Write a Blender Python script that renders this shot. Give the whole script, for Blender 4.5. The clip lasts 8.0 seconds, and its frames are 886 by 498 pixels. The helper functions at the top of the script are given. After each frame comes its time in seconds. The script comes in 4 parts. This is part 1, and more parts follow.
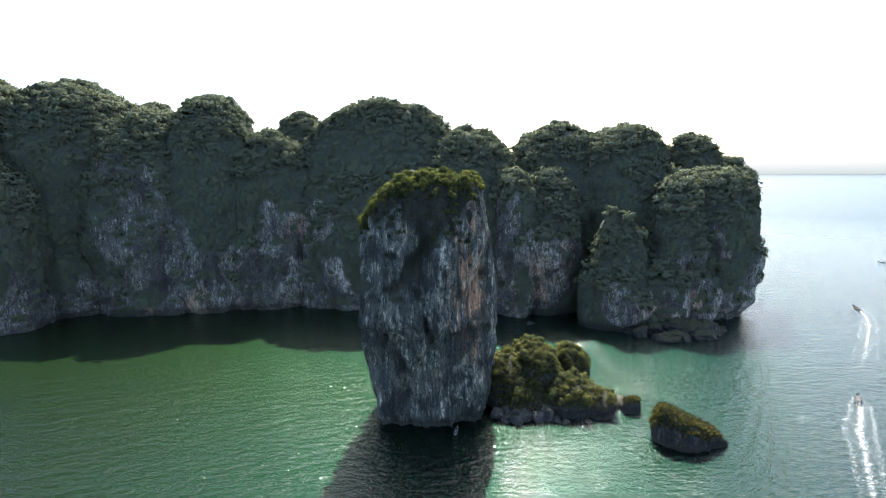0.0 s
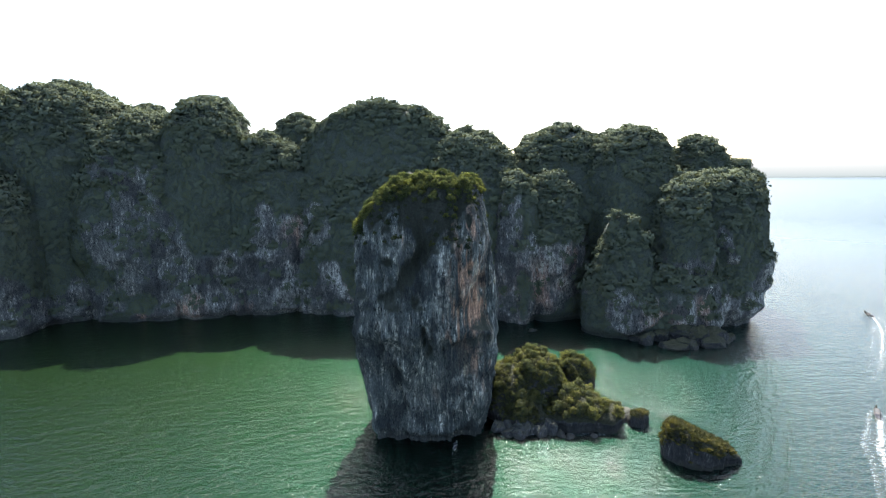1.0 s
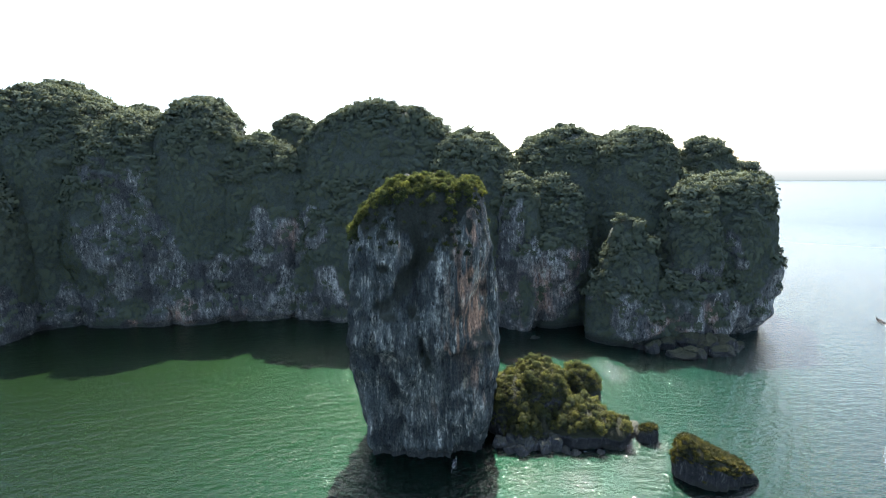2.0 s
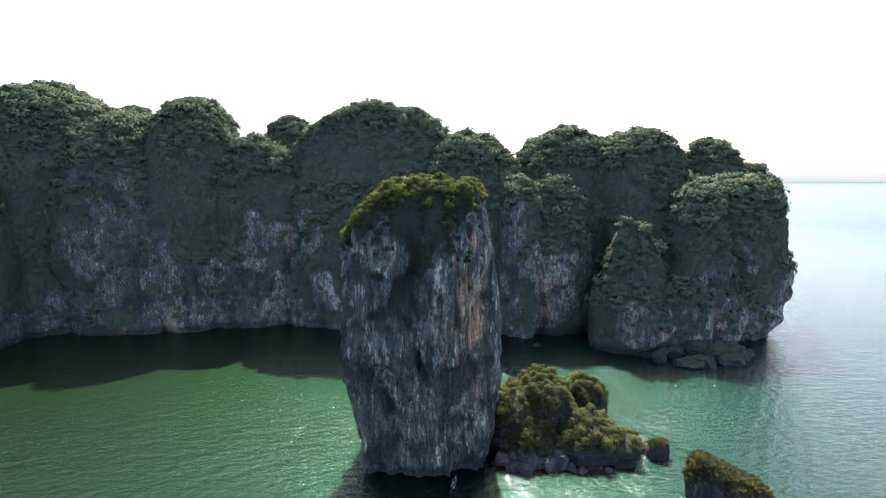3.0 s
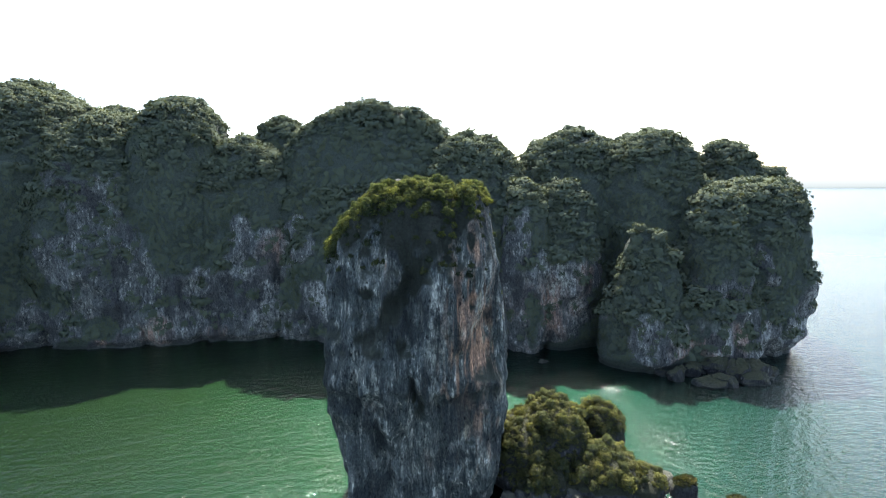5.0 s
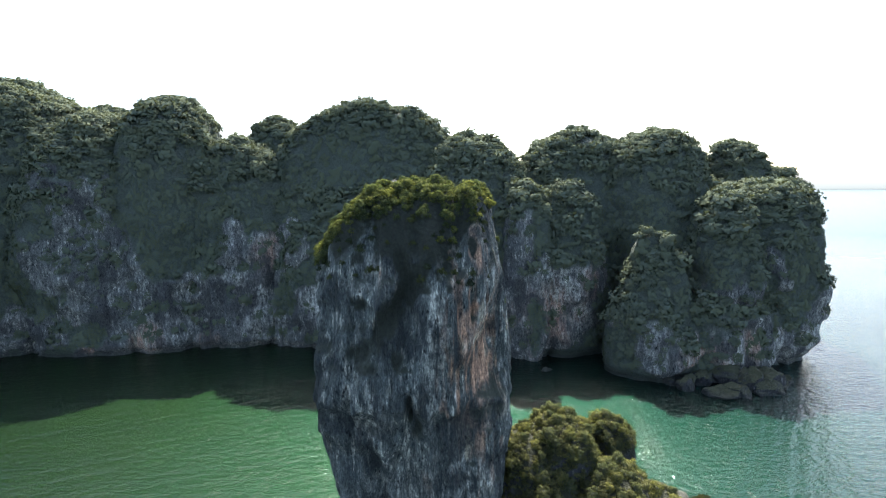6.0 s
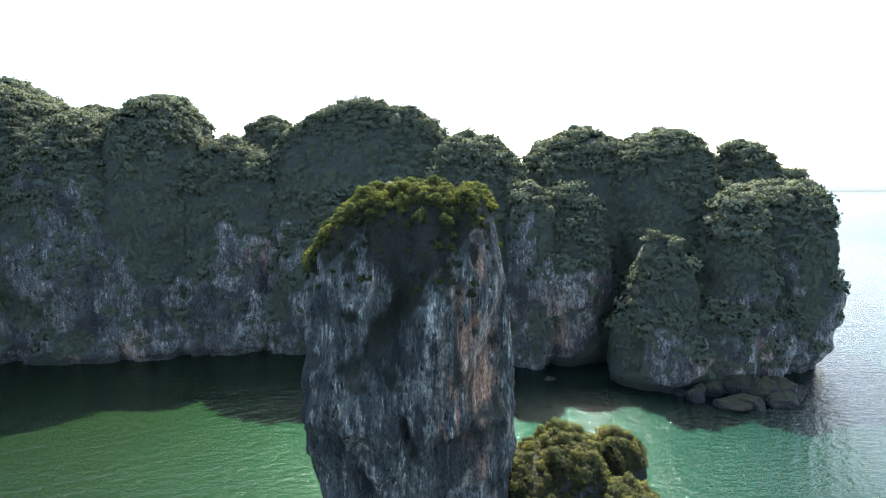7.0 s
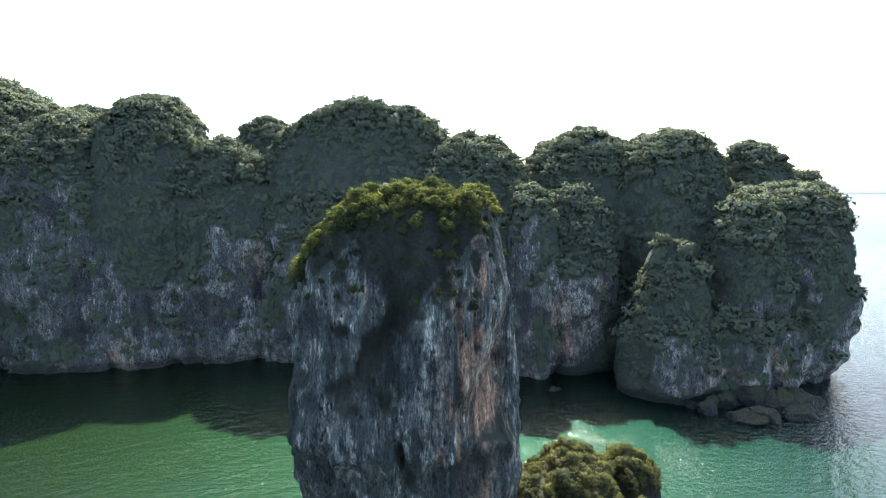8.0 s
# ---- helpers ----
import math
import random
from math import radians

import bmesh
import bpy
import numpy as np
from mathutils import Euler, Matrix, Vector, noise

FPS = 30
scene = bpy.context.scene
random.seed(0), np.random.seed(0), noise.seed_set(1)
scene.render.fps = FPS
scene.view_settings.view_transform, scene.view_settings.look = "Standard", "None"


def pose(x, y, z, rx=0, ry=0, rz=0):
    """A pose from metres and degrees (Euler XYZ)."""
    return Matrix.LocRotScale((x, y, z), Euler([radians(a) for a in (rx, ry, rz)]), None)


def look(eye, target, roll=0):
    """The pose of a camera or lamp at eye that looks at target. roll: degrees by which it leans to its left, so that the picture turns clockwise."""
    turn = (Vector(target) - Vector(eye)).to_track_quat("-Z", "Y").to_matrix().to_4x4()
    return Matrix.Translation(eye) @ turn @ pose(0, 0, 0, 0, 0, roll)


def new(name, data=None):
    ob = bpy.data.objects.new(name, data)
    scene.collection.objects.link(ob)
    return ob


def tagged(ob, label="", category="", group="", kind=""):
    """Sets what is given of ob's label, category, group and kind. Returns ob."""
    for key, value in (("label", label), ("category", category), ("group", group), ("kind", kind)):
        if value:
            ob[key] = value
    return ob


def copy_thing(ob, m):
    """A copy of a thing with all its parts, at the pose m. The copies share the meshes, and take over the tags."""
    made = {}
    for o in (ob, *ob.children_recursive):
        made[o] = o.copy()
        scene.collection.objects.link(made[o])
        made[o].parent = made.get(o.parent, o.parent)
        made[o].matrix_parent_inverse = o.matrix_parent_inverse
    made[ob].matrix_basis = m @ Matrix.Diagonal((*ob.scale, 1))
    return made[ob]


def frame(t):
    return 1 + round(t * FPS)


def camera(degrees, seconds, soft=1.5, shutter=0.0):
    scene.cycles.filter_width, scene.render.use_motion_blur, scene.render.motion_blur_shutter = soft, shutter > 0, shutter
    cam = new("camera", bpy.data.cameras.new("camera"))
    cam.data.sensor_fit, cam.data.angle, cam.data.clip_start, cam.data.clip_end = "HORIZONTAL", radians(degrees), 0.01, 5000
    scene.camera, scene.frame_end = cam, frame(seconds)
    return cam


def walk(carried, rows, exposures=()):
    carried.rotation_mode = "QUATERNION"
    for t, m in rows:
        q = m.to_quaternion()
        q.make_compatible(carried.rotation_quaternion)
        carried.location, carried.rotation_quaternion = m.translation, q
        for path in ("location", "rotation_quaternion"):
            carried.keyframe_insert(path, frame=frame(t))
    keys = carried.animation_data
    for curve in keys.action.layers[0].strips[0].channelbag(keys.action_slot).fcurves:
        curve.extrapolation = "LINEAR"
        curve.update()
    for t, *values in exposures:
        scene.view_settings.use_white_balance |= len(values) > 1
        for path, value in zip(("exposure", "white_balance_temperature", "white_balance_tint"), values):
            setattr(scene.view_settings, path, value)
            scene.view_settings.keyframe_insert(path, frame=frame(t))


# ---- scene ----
cam = camera(86.7, 8.0, 1.2)
PATH = [
    (0, (0.237, -0.641, 95.924), (0.218, 1.33, 95.589), -1.1),
    (0.5, (0.735, 3.213, 95.978), (0.712, 5.185, 95.647), -1.1),
    (1, (1.135, 7.442, 95.769), (1.111, 9.416, 95.444), -1.1),
    (1.5, (1.392, 11.6, 95.573), (1.366, 13.575, 95.254), -1.0),
    (3, (1.846, 24.423, 95.252), (1.822, 26.4, 94.951), -1.1),
    (3.5, (1.973, 28.892, 95.113), (1.95, 30.87, 94.817), -1.0),
    (4, (1.982, 33.377, 95.07), (1.958, 35.355, 94.778), -1.0),
    (4.5, (2.165, 37.902, 94.895), (2.14, 39.881, 94.608), -1.0),
    (6, (2.251, 51.64, 94.377), (2.228, 53.621, 94.104), -1.1),
    (6.5, (2.293, 56.25, 94.364), (2.271, 58.231, 94.092), -1.1),
    (7, (2.418, 60.768, 94.366), (2.397, 62.75, 94.101), -1.1),
    (7.5, (2.542, 65.292, 94.415), (2.518, 67.275, 94.156), -1.1),
    (8, (2.594, 69.839, 94.277), (2.571, 71.822, 94.022), -1.1),
]
walk(cam, [(t, look(eye, target, roll)) for t, eye, target, roll in PATH], [(0, 2.32), (1.5, 2.36), (3, 2.42), (4.5, 2.49), (6, 2.58), (8, 2.68)])

# ---- daylight ----
SUN_ELEV, SUN_AZIM = radians(55), radians(7)
SUN_DIR = Vector((math.sin(SUN_AZIM) * math.cos(SUN_ELEV), math.cos(SUN_AZIM) * math.cos(SUN_ELEV), math.sin(SUN_ELEV)))
world = bpy.data.worlds.new("hazy_daylight")
scene.world = world
world.use_nodes = True
wn = world.node_tree
sky = wn.nodes.new("ShaderNodeTexSky")
sky.sky_type, sky.sun_disc = "NISHITA", False
sky.sun_elevation, sky.sun_rotation = SUN_ELEV, SUN_AZIM
sky.air_density, sky.dust_density, sky.ozone_density = 1.0, 2.3, 1.5
wn.nodes["Background"].inputs["Strength"].default_value = 0.135
wn.links.new(sky.outputs[0], wn.nodes["Background"].inputs["Color"])
sun_data = bpy.data.lights.new("sun", "SUN")
sun_data.energy, sun_data.angle, sun_data.color = 4.7, radians(0.6), (1.0, 0.95, 0.86)
sun = new("sun", sun_data)
sun.matrix_world = look(SUN_DIR * 900, (0, 0, 0))


# ---- numbers: lattice noise on arrays of points ----
def lattice(ix, iy, iz, seed):
    h = (ix * 374761393 + iy * 668265263 + iz * 2147483647 + seed * 1274126177) & 0xFFFFFFFF
    h = ((h ^ (h >> 13)) * 1103515245) & 0xFFFFFFFF
    h = ((h ^ (h >> 16)) * 2654435761) & 0xFFFFFFFF
    return ((h ^ (h >> 15)) & 0xFFFF) / 32767.5 - 1.0


def vnoise(p, seed=0):
    """Smooth value noise, -1 to 1, at each row of p."""
    f = np.floor(p)
    i = f.astype(np.int64)
    u = p - f
    u = u * u * u * (u * (u * 6 - 15) + 10)
    out = 0.0
    for a in (0, 1):
        for b in (0, 1):
            for c in (0, 1):
                w = (u[:, 0] if a else 1 - u[:, 0]) * (u[:, 1] if b else 1 - u[:, 1]) * (u[:, 2] if c else 1 - u[:, 2])
                out = out + w * lattice(i[:, 0] + a, i[:, 1] + b, i[:, 2] + c, seed)
    return out


def fbm(p, octaves=4, seed=0):
    out, amp = 0.0, 1.0
    for k in range(octaves):
        out = out + amp * vnoise(p * 2.03 ** k + 17.3 * k, seed + k)
        amp *= 0.5
    return out


def mesh_from(name, verts, faces, material, smooth=True):
    me = bpy.data.meshes.new(name)
    verts, faces = np.asarray(verts, dtype=np.float32), np.asarray(faces, dtype=np.int32)
    n, k = faces.shape
    me.vertices.add(len(verts))
    me.vertices.foreach_set("co", verts.ravel())
    me.loops.add(n * k)
    me.loops.foreach_set("vertex_index", faces.ravel())
    me.polygons.add(n)
    me.polygons.foreach_set("loop_start", np.arange(0, n * k, k, dtype=np.int32))
    me.polygons.foreach_set("use_smooth", np.full(n, smooth))
    me.update(calc_edges=True)
    me.validate()
    me.materials.append(material)
    return me


def part(name, me, parent, label=""):
    ob = new(name, me)
    ob.parent = parent
    return tagged(ob, label)


# ---- materials ----
def material(name):
    m = bpy.data.materials.new(name)
    m.use_nodes = True
    return m, m.node_tree, m.node_tree.nodes["Principled BSDF"]


def node(tree, kind, **values):
    n = tree.nodes.new(kind)
    for key, value in values.items():
        n.inputs[key.replace("_", " ")].default_value = value
    return n


def noise_tex(tree, vector, scale, detail=6.0, rough=0.6, stretch=(1, 1, 1)):
    mp = tree.nodes.new("ShaderNodeMapping")
    mp.inputs["Scale"].default_value = stretch
    tree.links.new(vector, mp.inputs["Vector"])
    n = node(tree, "ShaderNodeTexNoise", Scale=scale, Detail=detail, Roughness=rough)
    tree.links.new(mp.outputs[0], n.inputs["Vector"])
    return n.outputs["Fac"]


def ramp(tree, fac, stops):
    r = tree.nodes.new("ShaderNodeValToRGB")
    els = r.color_ramp.elements
    while len(els) < len(stops):
        els.new(0.5)
    for e, (pos, col) in zip(els, stops):
        e.position, e.color = pos, (*col, 1) if len(col) == 3 else col
    tree.links.new(fac, r.inputs[0])
    return r.outputs[0]


def mix(tree, fac, a, b, blend="MIX"):
    m = tree.nodes.new("ShaderNodeMix")
    m.data_type, m.blend_type = "RGBA", blend
    for sock, v in ((m.inputs[0], fac), (m.inputs[6], a), (m.inputs[7], b)):
        if isinstance(v, (int, float)):
            sock.default_value = v
        elif isinstance(v, tuple):
            sock.default_value = (*v, 1)
        else:
            tree.links.new(v, sock)
    return m.outputs[2]


def maths(tree, op, a, b=0.0, clamp=False):
    m = tree.nodes.new("ShaderNodeMath")
    m.operation, m.use_clamp = op, clamp
    for sock, v in zip(m.inputs, (a, b)):
        if isinstance(v, (int, float)):
            sock.default_value = v
        else:
            tree.links.new(v, sock)
    return m.outputs[0]


def bump(tree, bsdf, height, strength, distance):
    b = node(tree, "ShaderNodeBump", Strength=strength, Distance=distance)
    tree.links.new(height, b.inputs["Height"])
    tree.links.new(b.outputs[0], bsdf.inputs["Normal"])


def black_white(lo, hi):
    return [(lo, (0, 0, 0)), (hi, (1, 1, 1))]


def limestone(name, fine, dark, grey, pale, warm, moss, tall=0.24):
    """Weathered karst limestone: vertical drip streaks, dark lichen patches, rusty stains, moss on the ledges.
    fine: streaks per metre. The mesh says where growth, rust stains and chalky drips are."""
    m, tr, bs = material(name)
    at = tr.nodes.new("ShaderNodeTexCoord").outputs["Object"]
    sep = tr.nodes.new("ShaderNodeSeparateXYZ")
    tr.links.new(at, sep.inputs[0])
    streak = noise_tex(tr, at, fine, 9, 0.70, (1, 1, tall))
    drip = noise_tex(tr, at, fine * 0.45, 7, 0.65, (1, 1, 0.12))
    broad = noise_tex(tr, at, fine * 0.14, 6, 0.6, (1, 1, 0.45))
    patch = noise_tex(tr, at, fine * 0.094, 7, 0.6, (1, 1, 0.8))
    grain = noise_tex(tr, at, fine * 5, 8, 0.75, (1, 1, 0.5))
    col = ramp(tr, streak, [(0.40, dark), (0.47, grey), (0.54, grey), (0.62, pale)])
    nick = noise_tex(tr, at, fine * 3.1, 6, 0.7, (1, 1, 0.38))
    vm = tr.nodes.new("ShaderNodeMapping")
    vm.inputs["Scale"].default_value = (1, 1, 0.42)
    tr.links.new(at, vm.inputs["Vector"])
    vo = node(tr, "ShaderNodeTexVoronoi", Scale=fine * 0.9, Randomness=1.0)
    tr.links.new(vm.outputs[0], vo.inputs["Vector"])
    pocket = maths(tr, "ADD", vo.outputs["Distance"], maths(tr, "MULTIPLY", maths(tr, "SUBTRACT", nick, 0.5), 0.9))
    wob = maths(tr, "MULTIPLY", maths(tr, "SUBTRACT", broad, 0.5), 6.0)
    rusty, chalky = tr.nodes.new("ShaderNodeAttribute"), tr.nodes.new("ShaderNodeAttribute")
    rusty.attribute_name, chalky.attribute_name = "rust", "chalk"
    stain = maths(tr, "ADD", maths(tr, "MULTIPLY", rusty.outputs["Fac"], 1.5), maths(tr, "SUBTRACT", maths(tr, "MULTIPLY", wob, 0.4), 0.32), True)
    # smooth dark sheets of rock between the streaked ones
    sheet = noise_tex(tr, at, fine * 0.2, 5, 0.55, (1, 1, 0.5))
    col = mix(tr, maths(tr, "MULTIPLY", ramp(tr, sheet, black_white(0.42, 0.56)), 0.8), col, mix(tr, 0.45, grey, dark))
    beige = tuple(c * f for c, f in zip(pale, (0.98, 0.83, 0.64)))
    rust = ramp(tr, noise_tex(tr, at, fine * 0.33, 7, 0.65, (1, 1, 0.25)), [(0.36, tuple(c * 0.4 for c in warm)), (0.45, warm), (0.53, tuple(c * 1.25 for c in warm)), (0.60, tuple(c * 0.5 for c in beige)), (0.68, beige)])
    rust = mix(tr, 0.55, rust, mix(tr, 1.0, rust, ramp(tr, streak, [(0.38, (0.15, 0.15, 0.15)), (0.62, (1.4, 1.4, 1.4))]), "MULTIPLY"))
    col = mix(tr, stain, col, rust)
    drips = maths(tr, "MULTIPLY", ramp(tr, streak, black_white(0.40, 0.56)), maths(tr, "ADD", chalky.outputs["Fac"], maths(tr, "MULTIPLY", wob, 0.12), True))
    col = mix(tr, drips, col, pale)
    col = mix(tr, ramp(tr, drip, black_white(0.50, 0.60)), col, mix(tr, 0.6, col, dark))
    col = mix(tr, ramp(tr, patch, black_white(0.50, 0.58)), col, mix(tr, 0.85, col, tuple(c * 0.8 for c in dark)))
    col = mix(tr, 1.0, col, ramp(tr, nick, [(0.36, (0.40, 0.40, 0.42)), (0.52, (1, 1, 1)), (0.66, (1.7, 1.7, 1.65))]), "MULTIPLY")
    col = mix(tr, 1.0, col, ramp(tr, pocket, [(0.06, (0.22, 0.22, 0.24)), (0.26, (1, 1, 1))]), "MULTIPLY")
    geo = tr.nodes.new("ShaderNodeNewGeometry")
    sep2 = tr.nodes.new("ShaderNodeSeparateXYZ")
    tr.links.new(geo.outputs["Normal"], sep2.inputs[0])
    ledge = maths(tr, "ADD", sep2.outputs[2], maths(tr, "MULTIPLY", maths(tr, "SUBTRACT", grain, 0.5), 0.8))
    col = mix(tr, ramp(tr, ledge, black_white(0.25, 0.6)), col, moss)
    growth = tr.nodes.new("ShaderNodeAttribute")
    growth.attribute_name = "growth"
    cover = maths(tr, "ADD", growth.outputs["Fac"], maths(tr, "MULTIPLY", maths(tr, "SUBTRACT", streak, 0.5), 1.2), True)
    leafy_cells = node(tr, "ShaderNodeTexVoronoi", Scale=fine * 1.5, Randomness=1.0)
    tr.links.new(at, leafy_cells.inputs["Vector"])
    clump = maths(tr, "ADD", maths(tr, "MULTIPLY", leafy_cells.outputs["Distance"], 0.55), maths(tr, "ADD", maths(tr, "MULTIPLY", maths(tr, "SUBTRACT", grain, 0.5), 1.3), maths(tr, "MULTIPLY", maths(tr, "SUBTRACT", nick, 0.15), 0.5)))
    grown = ramp(tr, cover, black_white(0.26, 0.74))
    col = mix(tr, grown, col, ramp(tr, clump, [(0.10, tuple(c * 1.2 for c in moss)), (0.45, moss), (0.80, tuple(c * 0.55 for c in moss))]))
    tide = maths(tr, "ADD", sep.outputs[2], maths(tr, "MULTIPLY", streak, 2.0))
    col = mix(tr, ramp(tr, maths(tr, "DIVIDE", tide, 5.0), [(0.3, (1, 1, 1)), (0.75, (0, 0, 0))]), col, mix(tr, 0.7, col, (0.03, 0.03, 0.028)))
    col = mix(tr, 0.5, col, mix(tr, 1.0, col, ramp(tr, grain, [(0.3, (0.3, 0.3, 0.3)), (0.7, (1.5, 1.5, 1.5))]), "MULTIPLY"))
    tr.links.new(col, bs.inputs["Base Color"])
    bs.inputs["Roughness"].default_value = 0.9
    bs.inputs["Specular IOR Level"].default_value = 0.25
    high = maths(tr, "ADD", streak, maths(tr, "ADD", maths(tr, "MULTIPLY", nick, 0.6), maths(tr, "MULTIPLY", grain, 0.25)))
    high = maths(tr, "ADD", high, maths(tr, "MULTIPLY", maths(tr, "MINIMUM", pocket, 0.3), 1.2))
    leaf_high = maths(tr, "SUBTRACT", 1.2, maths(tr, "MULTIPLY", clump, 1.6))
    blend = tr.nodes.new("ShaderNodeMix")
    for sock, v in ((blend.inputs[0], grown), (blend.inputs[2], high), (blend.inputs[3], leaf_high)):
        tr.links.new(v, sock)
    bump(tr, bs, blend.outputs[0], 1.0, 1.0 / fine)
    return m


def foliage(name, dark, light, tip, glow, vary=True):
    """Leaf sprays: tint varies from tree to tree and leaf to leaf, some light passes through."""
    m, tr, bs = material(name)
    at = tr.nodes.new("ShaderNodeTexCoord").outputs["Object"]
    geo = tr.nodes.new("ShaderNodeNewGeometry")
    tree_tint = noise_tex(tr, at, 0.16, 3, 0.5)
    col = mix(tr, ramp(tr, tree_tint, black_white(0.36, 0.64)), dark, light)
    col = mix(tr, ramp(tr, geo.outputs["Random Per Island"], [(0.45, (0, 0, 0)), (1.0, (1, 1, 1))]), col, tip)
    if vary:
        each = tr.nodes.new("ShaderNodeObjectInfo").outputs["Random"]
        col = mix(tr, 1.0, col, ramp(tr, each, [(0.0, (0.58, 0.66, 0.80)), (0.5, (0.95, 1.0, 1.0)), (1.0, (1.55, 1.45, 1.05))]), "MULTIPLY")
    tr.links.new(col, bs.inputs["Base Color"])
    bs.inputs["Roughness"].default_value = 0.75
    bs.inputs["Specular IOR Level"].default_value = 0.0
    tl = tr.nodes.new("ShaderNodeBsdfTranslucent")
    tr.links.new(mix(tr, 1.0, col, (1.2, 1.25, 0.72), "MULTIPLY"), tl.inputs["Color"])
    ms = node(tr, "ShaderNodeMixShader", Fac=glow)
    tr.links.new(bs.outputs[0], ms.inputs[1])
    tr.links.new(tl.outputs[0], ms.inputs[2])
    tr.links.new(ms.outputs[0], tr.nodes["Material Output"].inputs["Surface"])
    return m


def plain(name, colour, rough=0.6, metal=0.0):
    m, tr, bs = material(name)
    at = tr.nodes.new("ShaderNodeTexCoord").outputs["Object"]
    n = noise_tex(tr, at, 3.0, 6, 0.65)
    col = mix(tr, ramp(tr, n, black_white(0.3, 0.75)), tuple(c * 0.7 for c in colour), colour)
    tr.links.new(col, bs.inputs["Base Color"])
    bs.inputs["Roughness"].default_value, bs.inputs["Metallic"].default_value = rough, metal
    return m


def sea():
    """Sea water: green and silty in the bay, teal round the rocks, blue-grey out to sea; ripples over a low swell."""
    m, tr, bs = material("sea_water")
    at = tr.nodes.new("ShaderNodeTexCoord").outputs["Object"]
    sep = tr.nodes.new("ShaderNodeSeparateXYZ")
    tr.links.new(at, sep.inputs[0])
    wob = maths(tr, "MULTIPLY", maths(tr, "SUBTRACT", noise_tex(tr, at, 0.012, 5, 0.6), 0.5), 90.0)
    across = maths(tr, "ADD", maths(tr, "ADD", sep.outputs[0], maths(tr, "MULTIPLY", sep.outputs[1], 0.25)), wob)
    across = maths(tr, "ADD", across, maths(tr, "MULTIPLY", maths(tr, "MAXIMUM", maths(tr, "SUBTRACT", 195.0, sep.outputs[1]), 0.0), 0.75))
    col = ramp(tr, maths(tr, "DIVIDE", maths(tr, "ADD", across, 250.0), 650.0, True),
               [(0.0, (0.0078, 0.0172, 0.0050)), (0.30, (0.0066, 0.0178, 0.0060)), (0.48, (0.0032, 0.0214, 0.0117)), (0.67, (0.0050, 0.0250, 0.0182)), (0.79, (0.0092, 0.0250, 0.0222)), (0.95, (0.0080, 0.0200, 0.0200))])
    patch = noise_tex(tr, at, 0.035, 6, 0.65, (1, 2.2, 1))
    col = mix(tr, maths(tr, "MULTIPLY", ramp(tr, patch, black_white(0.35, 0.7)), 0.35), col, mix(tr, 0.5, col, (0.002, 0.011, 0.008)))
    bs.inputs["IOR"].default_value = 1.30
    swell = noise_tex(tr, at, 0.11, 2, 0.5, (0.5, 1.4, 1))
    ripple = noise_tex(tr, at, 0.37, 2, 0.5, (0.7, 1.3, 1))
    chop = noise_tex(tr, at, 1.35, 2, 0.5, (0.65, 1.3, 1))
    # long low crests that run slantwise into the bay
    slant = tr.nodes.new("ShaderNodeMapping")
    slant.inputs["Rotation"].default_value = (0, 0, radians(-19))
    tr.links.new(at, slant.inputs["Vector"])
    crest = noise_tex(tr, slant.outputs[0], 0.24, 2, 0.45, (0.16, 1.0, 1))
    high = maths(tr, "ADD", maths(tr, "MULTIPLY", swell, 0.7), maths(tr, "ADD", maths(tr, "MULTIPLY", ripple, 1.10), maths(tr, "MULTIPLY", chop, 0.54)))
    high = maths(tr, "ADD", high, maths(tr, "MULTIPLY", crest, maths(tr, "MAXIMUM", maths(tr, "SUBTRACT", 1.0, maths(tr, "DIVIDE", maths(tr, "ADD", sep.outputs[0], 40.0), 80.0, True)), 0.12)))
    far = tr.nodes.new("ShaderNodeVectorMath")
    far.operation = "LENGTH"
    tr.links.new(at, far.inputs[0])
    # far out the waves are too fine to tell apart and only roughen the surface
    far_out = maths(tr, "DIVIDE", maths(tr, "SUBTRACT", far.outputs["Value"], 260.0), 800.0, True)
    tr.links.new(maths(tr, "ADD", maths(tr, "MULTIPLY", far_out, 0.34), 0.055), bs.inputs["Roughness"])
    tr.links.new(maths(tr, "SUBTRACT", 0.5, maths(tr, "MULTIPLY", far_out, 0.15)), bs.inputs["Specular IOR Level"])
    # base colour at a tenth near the origin, rising to full with distance
    tr.links.new(mix(tr, maths(tr, "ADD", maths(tr, "MULTIPLY", far_out, 1.5, True), 0.10, True), (0, 0, 0), col), bs.inputs["Base Color"])
    calm = maths(tr, "MAXIMUM", maths(tr, "SUBTRACT", 1.25, maths(tr, "DIVIDE", far.outputs["Value"], 800.0)), 0.8)
    flat = maths(tr, "MAXIMUM", maths(tr, "SUBTRACT", 1.3, maths(tr, "DIVIDE", far.outputs["Value"], 2600.0)), 0.5)
    calm = maths(tr, "MULTIPLY", maths(tr, "MINIMUM", calm, 1.0), maths(tr, "MINIMUM", flat, 1.0))
    # old wakes cross the water off the cape as a train of low waves
    turn = tr.nodes.new("ShaderNodeMapping")
    turn.inputs["Rotation"].default_value = (0, 0, radians(38))
    tr.links.new(at, turn.inputs["Vector"])
    train = node(tr, "ShaderNodeTexWave", Scale=0.055, Distortion=6.0, Detail=3.0)
    tr.links.new(turn.outputs[0], train.inputs["Vector"])
    offshore = maths(tr, "DIVIDE", maths(tr, "SUBTRACT", sep.outputs[0], 62.0), 40.0, True)
